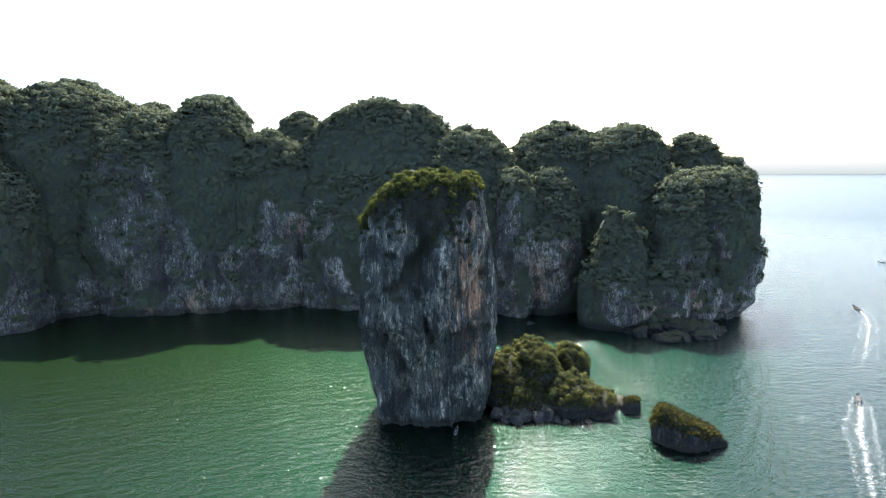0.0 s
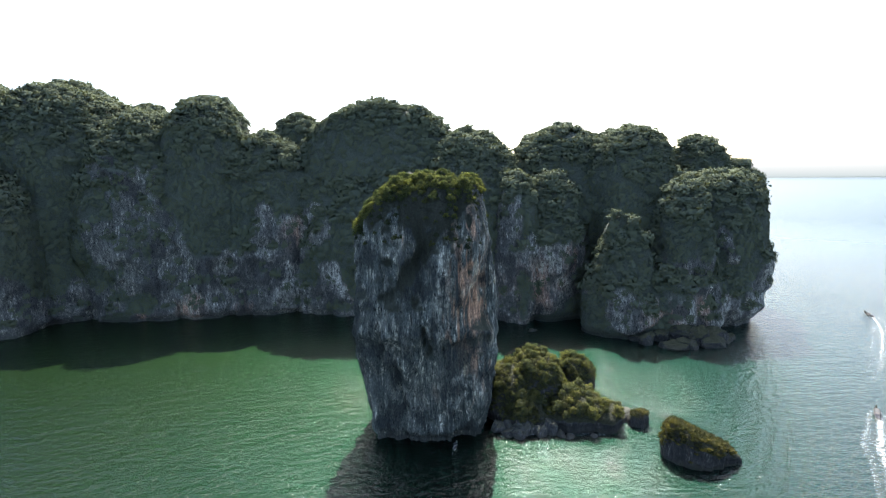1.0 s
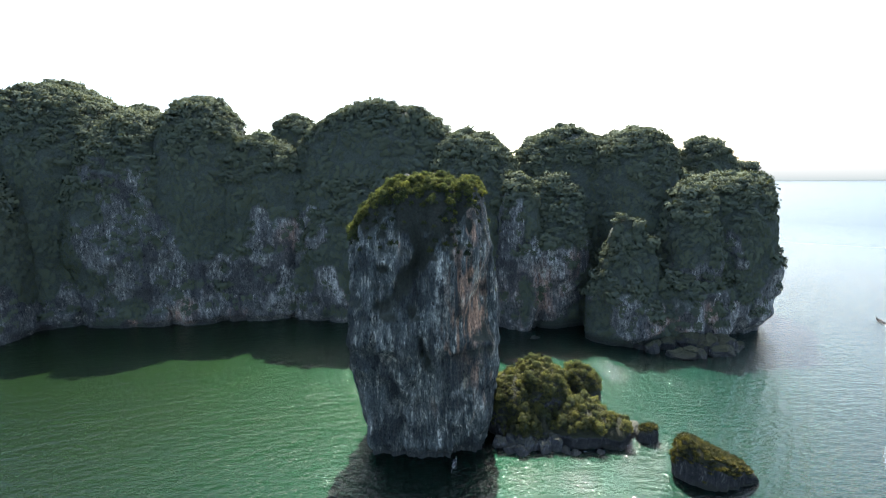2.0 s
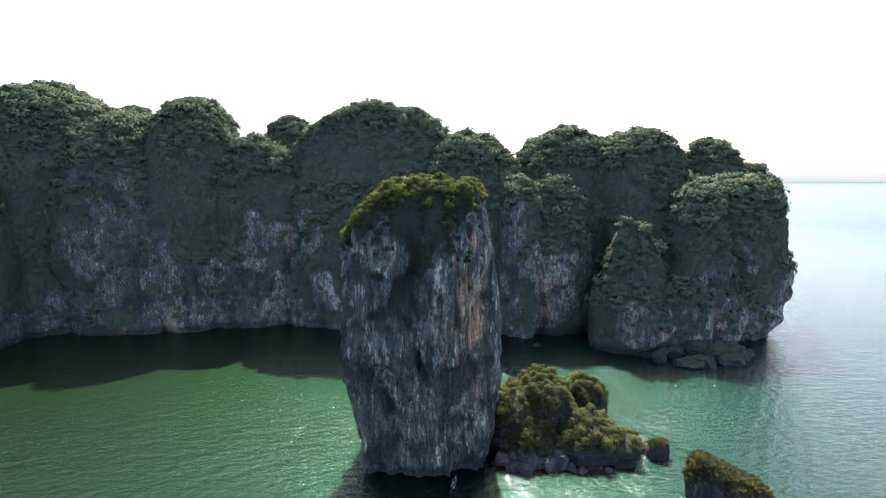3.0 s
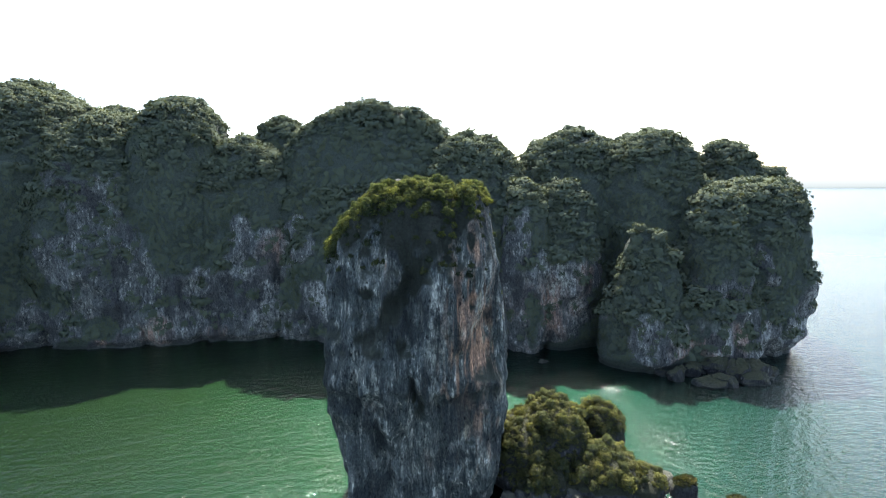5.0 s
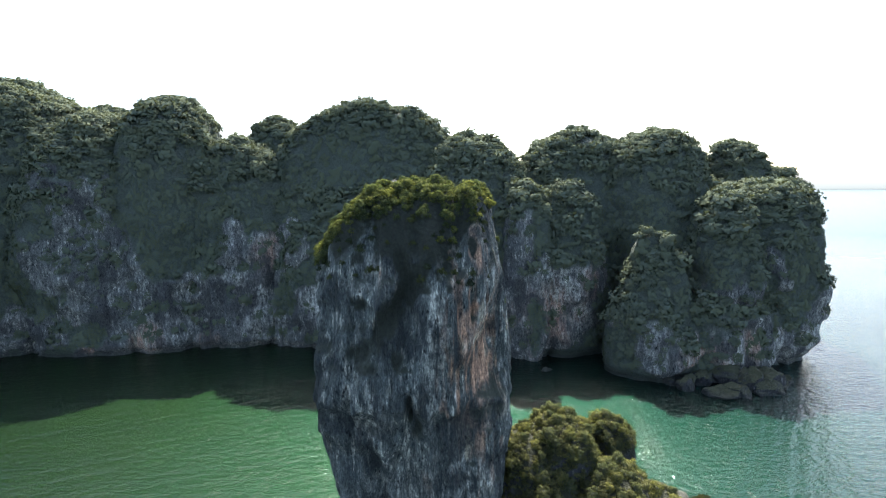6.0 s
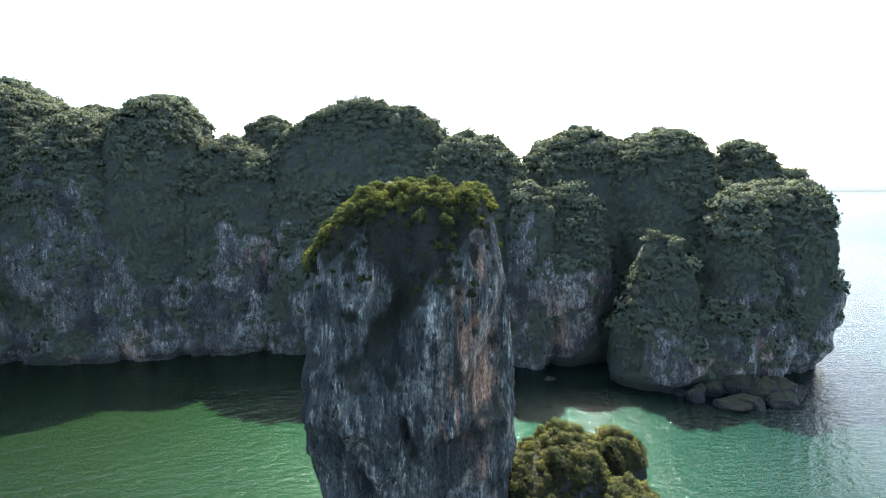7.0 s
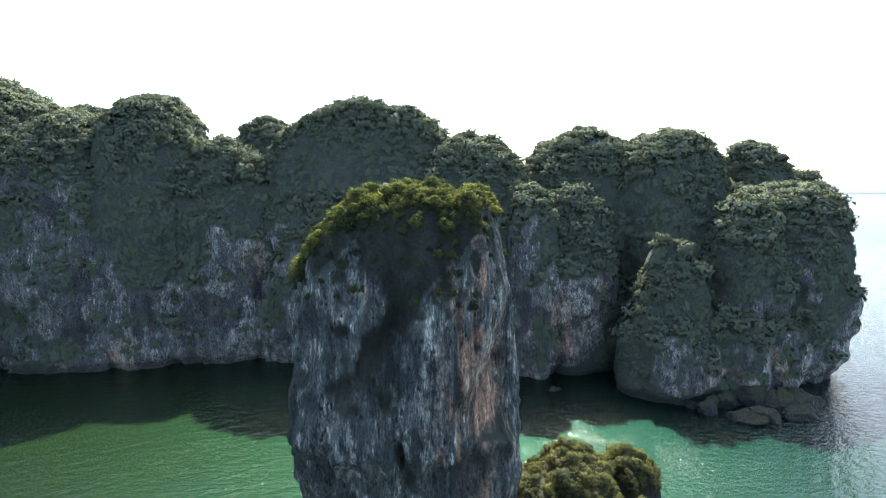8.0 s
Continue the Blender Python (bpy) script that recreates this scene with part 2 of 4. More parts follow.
    offshore = maths(tr, "MULTIPLY", offshore, maths(tr, "SUBTRACT", 1.0, far_out, True))
    shoal = ramp(tr, noise_tex(tr, at, 0.014, 3, 0.5), black_white(0.36, 0.58))
    high = maths(tr, "ADD", high, maths(tr, "MULTIPLY", maths(tr, "MULTIPLY", train.outputs["Fac"], offshore), maths(tr, "MULTIPLY", shoal, 0.22)))
    bump(tr, bs, maths(tr, "MULTIPLY", high, calm), 1.0, 0.70)
    # a tinted gloss lobe stands in for sunlight scattered forward by the silt
    silt = node(tr, "ShaderNodeBsdfAnisotropic", Roughness=0.5)
    # lobe colour is dimmed by place to even out the water's painted glow
    lobe_gain = maths(tr, "MAXIMUM", maths(tr, "SUBTRACT", 1.0, maths(tr, "MULTIPLY", far_out, 2.2)), 0.1)
    lobe_gain = maths(tr, "MULTIPLY", lobe_gain, maths(tr, "ADD", maths(tr, "MULTIPLY", maths(tr, "DIVIDE", maths(tr, "SUBTRACT", sep.outputs[1], 90.0), 150.0, True), 0.45), 0.6))
    lobe_gain = maths(tr, "MULTIPLY", lobe_gain, maths(tr, "SUBTRACT", 1.0, maths(tr, "MULTIPLY", maths(tr, "DIVIDE", maths(tr, "ADD", sep.outputs[0], 100.0), 110.0, True), 0.50)))
    tr.links.new(mix(tr, lobe_gain, (0, 0, 0), mix(tr, 1.0, col, (0.98, 1.00, 0.92), "MULTIPLY")), silt.inputs["Color"])
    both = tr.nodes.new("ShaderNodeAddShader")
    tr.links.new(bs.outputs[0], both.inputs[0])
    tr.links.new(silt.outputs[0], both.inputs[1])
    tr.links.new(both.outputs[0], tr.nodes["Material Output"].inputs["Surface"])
    return m


SEA = sea()
CLIFF = limestone("headland_limestone", 0.68, (0.050, 0.051, 0.052), (0.092, 0.098, 0.091), (0.43, 0.42, 0.375), (0.34, 0.180, 0.120), (0.077, 0.094, 0.074), 0.36)
STACK = limestone("pillar_limestone", 0.85, (0.026, 0.032, 0.033), (0.090, 0.104, 0.097), (0.54, 0.53, 0.45), (0.37, 0.215, 0.135), (0.033, 0.039, 0.028), 0.15)
ISLET = limestone("islet_limestone", 1.3, (0.014, 0.015, 0.016), (0.036, 0.036, 0.037), (0.15, 0.145, 0.135), (0.3, 0.2, 0.12), (0.030, 0.033, 0.016))
BOULDER = limestone("boulder_limestone", 1.3, (0.030, 0.031, 0.034), (0.080, 0.081, 0.084), (0.26, 0.25, 0.24), (0.3, 0.2, 0.12), (0.050, 0.052, 0.040))
WOODS = foliage("woodland_leaves", (0.072, 0.087, 0.070), (0.076, 0.089, 0.060), (0.077, 0.085, 0.050), 0.14, False)
SHRUB = foliage("shrub_leaves", (0.036, 0.045, 0.019), (0.068, 0.078, 0.030), (0.112, 0.118, 0.052), 0.46)
OLIVE = foliage("olive_shrub_leaves", (0.044, 0.050, 0.025), (0.070, 0.073, 0.034), (0.110, 0.108, 0.056), 0.52)
THICKET = foliage("olive_undergrowth_leaves", (0.044, 0.050, 0.025), (0.078, 0.080, 0.038), (0.118, 0.114, 0.058), 0.52, False)
HEAD = foliage("pillar_undergrowth_leaves", (0.034, 0.042, 0.019), (0.070, 0.080, 0.030), (0.112, 0.118, 0.052), 0.46, False)
# darker copy of the shrub leaves: the front wall's shade is in the colour
DEEPS = foliage("shade_painted_shrub_leaves", (0.026, 0.032, 0.018), (0.040, 0.046, 0.024), (0.055, 0.060, 0.028), 0.25)
DRY = foliage("dry_grass", (0.040, 0.040, 0.018), (0.066, 0.061, 0.029), (0.105, 0.093, 0.050), 0.26)
BARK = plain("bark", (0.11, 0.085, 0.06), 0.9)
# near-black fill for shrub crowns: the shade between leaves, put into the colour
CORE = plain("painted_crown_shade", (0.030, 0.036, 0.022), 0.95)


# ---- rock masses ----
def reach(z, top, p, q):
    """How far out of its full plan a mass still reaches at the height z."""
    return np.clip(1 - np.clip(z / top, 0, 1) ** p, 0, 1) ** (1 / q)


def rock_mass(cx, cy, rx, ry, top, p=3.0, q=2.0, step=1.5, rough=1.0, flute=1.0, n=2.2, foot=-4.0, seed=0, lean=None, big_size=5.0, ribbed=0.5, brim=0.80, rugged=None):
    """A karst mass: steep fluted walls that round off into a dome. Gives its vertices, normals and quads."""
    girth = math.pi * (rx + ry)
    nu = max(24, int(girth / step))
    prof = []
    z = foot
    while z < top * brim:
        prof.append((z, None))
        z += step
    k = max(8, int(0.9 * (rx + ry) / 2 / step))
    r0 = float(reach(np.array(top * brim), top, p, q))
    for i in range(k + 1):
        prof.append((None, r0 * (1 - i / k)))
    th = np.linspace(0, 2 * math.pi, nu, endpoint=False)
    c, s = np.cos(th), np.sin(th)
    plan = (np.abs(c) ** n + np.abs(s) ** n) ** (-1 / n)
    rows = []
    for z, r in prof:
        if r is None:
            rr = float(reach(np.array(max(z, 0.0)), top, p, q))
        else:
            rr, z = r, top * (1 - r ** q) ** (1 / p)
        rr = max(rr, 0.004)
        rows.append(np.stack([cx + rx * rr * plan * c, cy + ry * rr * plan * s, np.full(nu, z)], 1))
    P = np.concatenate(rows)
    nr = len(rows)
    out = np.stack([(P[:, 0] - cx) / rx ** 2, (P[:, 1] - cy) / ry ** 2, np.zeros(len(P))], 1)
    out /= np.linalg.norm(out, axis=1)[:, None] + 1e-9
    steep = np.clip(1.25 - np.clip(P[:, 2] / top, 0, 1) ** 4, 0.15, 1)
    q3 = P * np.array([1, 1, 0.6])
    big = fbm(q3 / 34.0, 3, seed) * big_size * rough
    big = big + fbm(P * np.array([1, 1, 0.8]) / 13.0, 2, seed + 5) * 0.42 * big_size * rough
    mid = fbm(P * np.array([1, 1, 0.45]) / 9.0, 3, seed + 9) * 1.5 * rough
    groove = (1 - 2 * np.abs(vnoise(P * np.array([1, 1, 0.12]) / 3.6, seed + 21))) * 0.9 + (1 - 2 * np.abs(vnoise(P * np.array([1, 1, 0.16]) / 1.5, seed + 23))) * 0.35
    ledge = np.maximum(0, vnoise(P * np.array([0.06, 0.06, 0.22]), seed + 31)) * 1.6 * rough
    slab = (np.tanh(5 * vnoise(P * np.array([1, 1, 0.4]) / 6.5, seed + 61)) * 0.75 + np.tanh(5 * vnoise(P * np.array([1, 1, 0.5]) / 2.7, seed + 63)) * 0.28) * min(1.0, 1.4 * rough)
    ribs = (1 - 2.2 * np.abs(vnoise(P * np.array([1, 1, 0.08]) / 8.0, seed + 71))) * 1.5 * ribbed
    notch = -2.6 * rough * np.exp(-((P[:, 2] - 1.0) / 2.0) ** 2)
    taper = np.repeat(np.clip(np.array([1.0 if r is None else 0.25 + 0.75 * r / r0 for z, r in prof]), 0.1, 1), nu)
    if rugged is not None:
        steep = steep * rugged(P)
    P = P + out * ((big + mid * steep + groove * flute * steep + (ledge + slab + ribs) * steep + notch) * taper)[:, None]
    P[:, 2] += (fbm(P * np.array([1, 1, 0]) / 16.0 + 5.0, 3, seed + 41) * 2.0 * rough) * np.clip(P[:, 2] / top, 0, 1) ** 3
    if lean is not None:
        P = lean(P)
    i = np.arange(nr - 1)[:, None] * nu + np.arange(nu)[None, :]
    j = np.arange(nr - 1)[:, None] * nu + (np.arange(nu)[None, :] + 1) % nu
    F = np.stack([i, j, j + nu, i + nu], -1).reshape(-1, 4)
    G = P.reshape(nr, nu, 3)
    du = np.roll(G, -1, 1) - np.roll(G, 1, 1)
    dv = np.gradient(G, axis=0)
    N = np.cross(du, dv).reshape(-1, 3)
    N /= np.linalg.norm(N, axis=1)[:, None] + 1e-9
    return P, N, F


# ---- the sea, the far haze ----
R = 4700.0
rings = [0.0, 120.0, 300.0, 700.0, 1500.0, 3000.0, R]
verts = [(0.0, 150.0, 0.0)]
SEG = 96
for r in rings[1:]:
    verts += [(r * math.cos(2 * math.pi * k / SEG), 150 + r * math.sin(2 * math.pi * k / SEG), 0.0) for k in range(SEG)]
tri = [(0, 1 + k, 1 + (k + 1) % SEG) for k in range(SEG)]
quads = [(1 + a * SEG + k, 1 + (a + 1) * SEG + k, 1 + (a + 1) * SEG + (k + 1) % SEG, 1 + a * SEG + (k + 1) % SEG) for a in range(len(rings) - 2) for k in range(SEG)]
me = bpy.data.meshes.new("water")
me.from_pydata(verts, [], tri + quads)
me.materials.append(SEA)
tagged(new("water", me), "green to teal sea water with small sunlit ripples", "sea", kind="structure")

m, tr, bs = material("far_haze")
tr.nodes.remove(bs)
at = tr.nodes.new("ShaderNodeTexCoord").outputs["Object"]
sep = tr.nodes.new("ShaderNodeSeparateXYZ")
tr.links.new(at, sep.inputs[0])
em = node(tr, "ShaderNodeEmission", Strength=0.200)
tr.links.new(ramp(tr, maths(tr, "DIVIDE", sep.outputs[2], 128.0, True), [(0.0, (0.68, 0.76, 0.78)), (0.2, (0.77, 0.83, 0.845)), (0.55, (0.92, 0.95, 0.955)), (1.0, (1.15, 1.15, 1.15))]), em.inputs["Color"])
tr.links.new(em.outputs[0], tr.nodes["Material Output"].inputs["Surface"])
verts = [(R * 1.018 * math.cos(2 * math.pi * k / SEG), 150 + R * 1.018 * math.sin(2 * math.pi * k / SEG), z) for z in (-20.0, 130.0) for k in range(SEG)]
me = bpy.data.meshes.new("backdrop")
me.from_pydata(verts, [], [(k, (k + 1) % SEG, SEG + (k + 1) % SEG, SEG + k) for k in range(SEG)])
me.materials.append(m)
tagged(new("backdrop", me), "pale sea haze along the horizon", "haze", kind="structure")


# ---- the headland ----
# centre x, y, half width, half depth, top, dome power
MASSES = [
    (-345, 342, 62, 74, 173, 3.5), (-303, 298, 40, 34, 111, 3.5), (-280, 366, 58, 60, 161.5, 4.8),
    (-223, 374, 29, 30, 146, 4.0), (-214, 351, 46, 45, 138, 5.0), (-172, 358, 36, 44, 149, 4.5),
    (-130, 354, 44, 37, 122, 4.5), (-112, 378, 23, 28, 138, 4.5), (-48, 356, 64, 46, 142.5, 5.6),
    (18, 348, 38, 43, 121, 5.0), (70, 323, 28, 28, 91, 2.5), (46, 319, 15, 26, 93, 4.5),
    (84, 356, 43, 38, 123.5, 5.0), (126, 339, 39, 38, 122, 4.0), (174, 342, 25, 25, 115, 4.5),
    (195, 340, 20, 22, 98, 4.0), (172, 315, 30, 33, 92, 6.0), (145, 301, 22, 26, 86, 3.6),
    (103, 284, 22, 20, 69, 1.5), (136, 294, 42, 25, 40, 5.0), (-60, 420, 280, 60, 95, 2.5),
]


def cape_lean(P):
    """The seaward end of the cape overhangs its foot."""
    out = P.copy()
    pull = np.interp(P[:, 2], [0, 5, 15, 30, 55, 75, 95], [0.80, 0.84, 0.95, 1.04, 1.19, 1.27, 1.22])
    out[:, 0] = np.where(P[:, 0] > 174, 174 + (P[:, 0] - 174) * pull, P[:, 0])
    return out


def brow_lean(P):
    """The brow of the middle dome is worn back."""
    out = P.copy()
    out[:, 1] += 12.0 * np.clip((340 - P[:, 1]) / 25, 0, 1) * np.clip((P[:, 2] - 45) / 50, 0, 1)
    out[:, 2] -= 11.0 * np.clip((345 - P[:, 1]) / 30, 0, 1) * np.clip((P[:, 2] - 85) / 40, 0, 1)
    return out


# bare rock shows low on the walls and in tall scars: x, half width, foot, head
SCARS = [(-203, 13, 16, 98), (-223, 7, 92, 112), (-209, 24, 36, 72), (-185, 13, 26, 60), (-160, 34, 0, 44), (-124, 12, 2, 88), (-104, 18, 10, 76), (-245, 34, 0, 28), (39, 9, 0, 100), (64, 27, 0, 60), (110, 30, 0, 31), (145, 20, 0, 45), (170, 15, 0, 30), (207, 24, 0, 44), (190, 22, 0, 30), (170, 7, 30, 54), (-78, 12, 6, 40)]


def bare(pts):
    n = fbm(pts * np.array([0.05, 0.05, 0.03]), 4, 71)
    out = np.clip((6 + 13 * n - pts[:, 2]) / 8, 0, 1)
    for x, w, lo, hi in SCARS:
        e = 1 - np.abs(pts[:, 0] - x) / w + 0.7 * n
        h = np.minimum((pts[:, 2] - lo) / 8, (hi - pts[:, 2]) / 14) + 0.9 * n
        out = np.maximum(out, np.clip(e * 3.0, 0, 1) * np.clip(h * 1.4, 0, 1))
    return out


def weathered(me, P):
    """Growth over all but the bare rock; rust stains and chalky drips down the bare walls."""
    rock = bare(P)
    n = fbm(P * np.array([0.06, 0.06, 0.03]), 4, 171)
    rust = np.zeros(len(P))
    for x, z, wx, wz in [(-104, 55, 9, 12), (-175, 9, 12, 9), (-140, 8, 10, 8), (-205, 8, 9, 8), (55, 22, 18, 18), (147, 22, 8, 18), (118, 12, 14, 8), (-62, 20, 7, 14), (78, 40, 8, 10)]:
        rust = np.maximum(rust, np.exp(-((P[:, 0] - x) / wx) ** 2 - ((P[:, 2] - z) / wz) ** 2))
    chalk = np.clip(rock * (0.42 + 0.9 * n) * np.interp(P[:, 0], [-215, -150, -110], [0.25, 0.5, 1.0]), 0, 0.85)
    for title, value in (("growth", np.clip(1.05 - 1.6 * rock, 0, 1)), ("rust", np.clip(rust * (0.75 + 0.5 * n), 0, 1)), ("chalk", chalk)):
        me.attributes.new(title, "FLOAT", "POINT").data.foreach_set("value", value.astype(np.float32))


headland = tagged(new("limestone_headland"), "grey limestone headland of steep domes rising out of the sea, overgrown with dark green jungle", "headland", kind="structure")
masses = []
for k, (cx, cy, rx, ry, top, p) in enumerate(MASSES):
    last = k == len(MASSES) - 1
    P, N, F = rock_mass(cx, cy, rx, ry, top, p, 2.0, 6.0 if last else 1.8, 1.0 if rx > 18 else 0.6, seed=50 + 7 * k, lean={8: brow_lean, 15: cape_lean, 16: cape_lean}.get(k), big_size=3.6, rugged=lambda P: 0.40 + 0.8 * bare(P))
    masses.append((P, N, F))


def buried(pts, skip, ease=0.95):
    """Whether points lie inside another mass of the headland."""
    deep = np.zeros(len(pts), bool)
    for j, (cx, cy, rx, ry, top, p) in enumerate(MASSES):
        if j != skip:
            plan = np.sqrt(((pts[:, 0] - cx) / rx) ** 2 + ((pts[:, 1] - cy) / ry) ** 2)
            deep |= (plan < ease * reach(pts[:, 2], top, p, 2.0)) & (pts[:, 2] < top)
    return deep


# ---- leaves ----
def leaf_spray(rng, count, size, squash=0.75, lobes=5):
    """A ragged crown of radius 1: small leaf sprays on several lobes. Gives vertices, faces and the normals of the leaf mass."""
    many = lobes > 8
    ring = [(0.78 if k % 2 else 0.40, 0.0 if k % 2 else 0.40) if many else (0.52, 0.12) for k in range(lobes)]
    turns = np.linspace(0, 6.28, lobes, endpoint=False) + rng.uniform(0, 1)
    mids = np.array([np.zeros(3)] + [np.array([math.cos(a) * w, math.sin(a) * w, h + rng.uniform(-0.3, 0.3)]) * rng.uniform(0.7, 1.15) for a, (w, h) in zip(turns, ring)])
    rad = np.array([0.55 if many else 0.72] + [rng.uniform(0.22, 0.42) if many else rng.uniform(0.34, 0.58) for _ in range(lobes)])
    j = rng.integers(0, len(mids), count)
    d = rng.normal(size=(count, 3))
    d[:, 2] = d[:, 2] * 0.8 + 0.25
    d /= np.linalg.norm(d, axis=1)[:, None]
    c = mids[j] + d * (rad[j] * rng.uniform(0.76, 1.18, count))[:, None]
    nrm = d + rng.normal(size=(count, 3)) * 0.5
    nrm /= np.linalg.norm(nrm, axis=1)[:, None]
    a = np.cross(nrm, rng.normal(size=(count, 3)))
    a /= np.linalg.norm(a, axis=1)[:, None]
    b = np.cross(nrm, a)
    w = (size * rng.uniform(0.6, 1.3, count))[:, None]
    l = (size * rng.uniform(0.7, 1.6, count))[:, None]
    V = np.stack([c - a * w * 0.6 - b * l * 0.5, c + a * w * 0.6 - b * l * 0.35, c + b * l * 0.8], 1).reshape(-1, 3)
    out = c / (np.linalg.norm(c, axis=1)[:, None] + 1e-6)
    soft = d * 0.7 + nrm * 0.12 + out * 0.6
    soft /= np.linalg.norm(soft, axis=1)[:, None]
    V[:, 2] *= squash
    return V, np.arange(3 * count).reshape(-1, 3), np.repeat(soft, 3, 0)


def leafy(name, V, F, N, leaves):
    """A mesh of leaves whose faces are turned the way of the leaf mass."""
    V, F, N = np.asarray(V), np.array(F), np.asarray(N)
    out = np.cross(V[F[:, 1]] - V[F[:, 0]], V[F[:, 2]] - V[F[:, 0]])
    wrong = (out * N[F[:, 0]]).sum(1) < 0
    F[wrong] = F[wrong][:, ::-1]
    me = mesh_from(name, V, F, leaves, True)
    me.normals_split_custom_set_from_vertices(N.tolist())
    return me


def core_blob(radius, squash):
    """A coarse ball of quads for the inside of a crown, coloured dark as its shade."""
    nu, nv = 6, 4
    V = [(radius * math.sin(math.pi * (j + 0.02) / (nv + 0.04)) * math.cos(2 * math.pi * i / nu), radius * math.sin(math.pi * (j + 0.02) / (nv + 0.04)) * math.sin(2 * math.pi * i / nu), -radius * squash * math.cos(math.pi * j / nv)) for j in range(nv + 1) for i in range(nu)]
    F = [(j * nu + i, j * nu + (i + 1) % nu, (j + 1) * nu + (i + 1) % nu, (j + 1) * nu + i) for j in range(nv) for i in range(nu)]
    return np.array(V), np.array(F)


rng = np.random.default_rng(4)
TREE_FORMS = [leaf_spray(rng, 130, 0.27, 1.0, 4 + k % 3) for k in range(7)]
BUSH_FORMS = [leaf_spray(rng, 46, 0.38, 1.1, 4) for k in range(7)]


def scatter(P, N, F, per_m2, keep, rng):
    """Random places on a mass with their normals, kept by a rule that gives each a chance."""
    a, b, c, d = (P[F[:, k]] for k in range(4))
    area = 0.5 * np.linalg.norm(np.cross(c - a, d - b), axis=1)
    count = int(area.sum() * per_m2)
    pick = rng.choice(len(F), count, p=area / area.sum())
    u = rng.random((count, 1))
    v = rng.random((count, 1))
    pts = (a[pick] * (1 - u) + b[pick] * u) * (1 - v) + (d[pick] * (1 - u) + c[pick] * u) * v
    nrm = N[F[pick, 0]]
    ok = rng.random(count) < keep(pts, nrm)
    return pts[ok], nrm[ok]


for P, N, F in masses:
    me = mesh_from("cliff", P, F, CLIFF)
    weathered(me, P)
    part("cliff", me, headland)

LV, LF, LN = [], [], []
lv = 0
for k, (P, N, F) in enumerate(masses):
    cx, cy, rx, ry, top, p = MASSES[k]

    def keep(pts, nrm):
        up = np.clip((nrm[:, 2] - 0.05) / 0.3, 0, 1)
        wall = np.clip(1.1 - 2.2 * bare(pts), 0, 1) * np.clip(0.85 + 0.5 * vnoise(pts / 11.0, 77), 0.3, 1.0)
        chance = np.where(up > 0.3, up * 0.36, wall)
        chance *= np.where((pts[:, 1] > cy + 0.35 * ry) | (nrm[:, 1] > 0.45), 0.06, 1.0) * np.where(np.abs(pts[:, 0] + 50) > 265, 0.3, 1.0) * (pts[:, 2] > 5) * (np.abs(pts[:, 0] + 60) < 330)
        return chance * ~buried(pts, k)

    pts, nrm = scatter(P, N, F, 0.30 if k < len(MASSES) - 1 else 0.006, keep, rng)
    for q, nn in zip(pts, nrm):
        up = float(np.clip((nn[2] - 0.1) / 0.4, 0, 1))
        r = rng.uniform(0.9, 1.9) * (1 + 1.15 * up) * (1.0 if rng.random() > 0.15 else 1.4)
        V, Fq, Nq = (TREE_FORMS if up > 0.3 else BUSH_FORMS)[int(rng.integers(0, 7))]
        a = rng.uniform(0, 6.28)
        c, s = math.cos(a), math.sin(a)
        Rz = np.array([[c, -s, 0], [s, c, 0], [0, 0, 1]])
        flat = rng.uniform(0.85, 1.2) * (1.35 - 0.45 * up)
        at = q + nn * r * (0.22 * up - 0.05 * (1 - up)) + np.array([0, 0, r * 0.25 * up])
        W = (V * np.array([1, 1, flat])) @ Rz.T * r
        W -= np.outer(W @ nn, nn) * (0.10 + 0.5 * (1 - up))
        LV.append(W + at)
        LF.append(Fq + lv)
        soft = Nq @ Rz.T + nn * (0.9 + 3.0 * (1 - up))
        LN.append(soft / np.linalg.norm(soft, axis=1)[:, None])
        lv += len(V)
woods = tagged(new("jungle", leafy("jungle", np.concatenate(LV), np.concatenate(LF), np.concatenate(LN), WOODS)), "dense dark green jungle canopy covering the limestone headland", "jungle", kind="stuff")


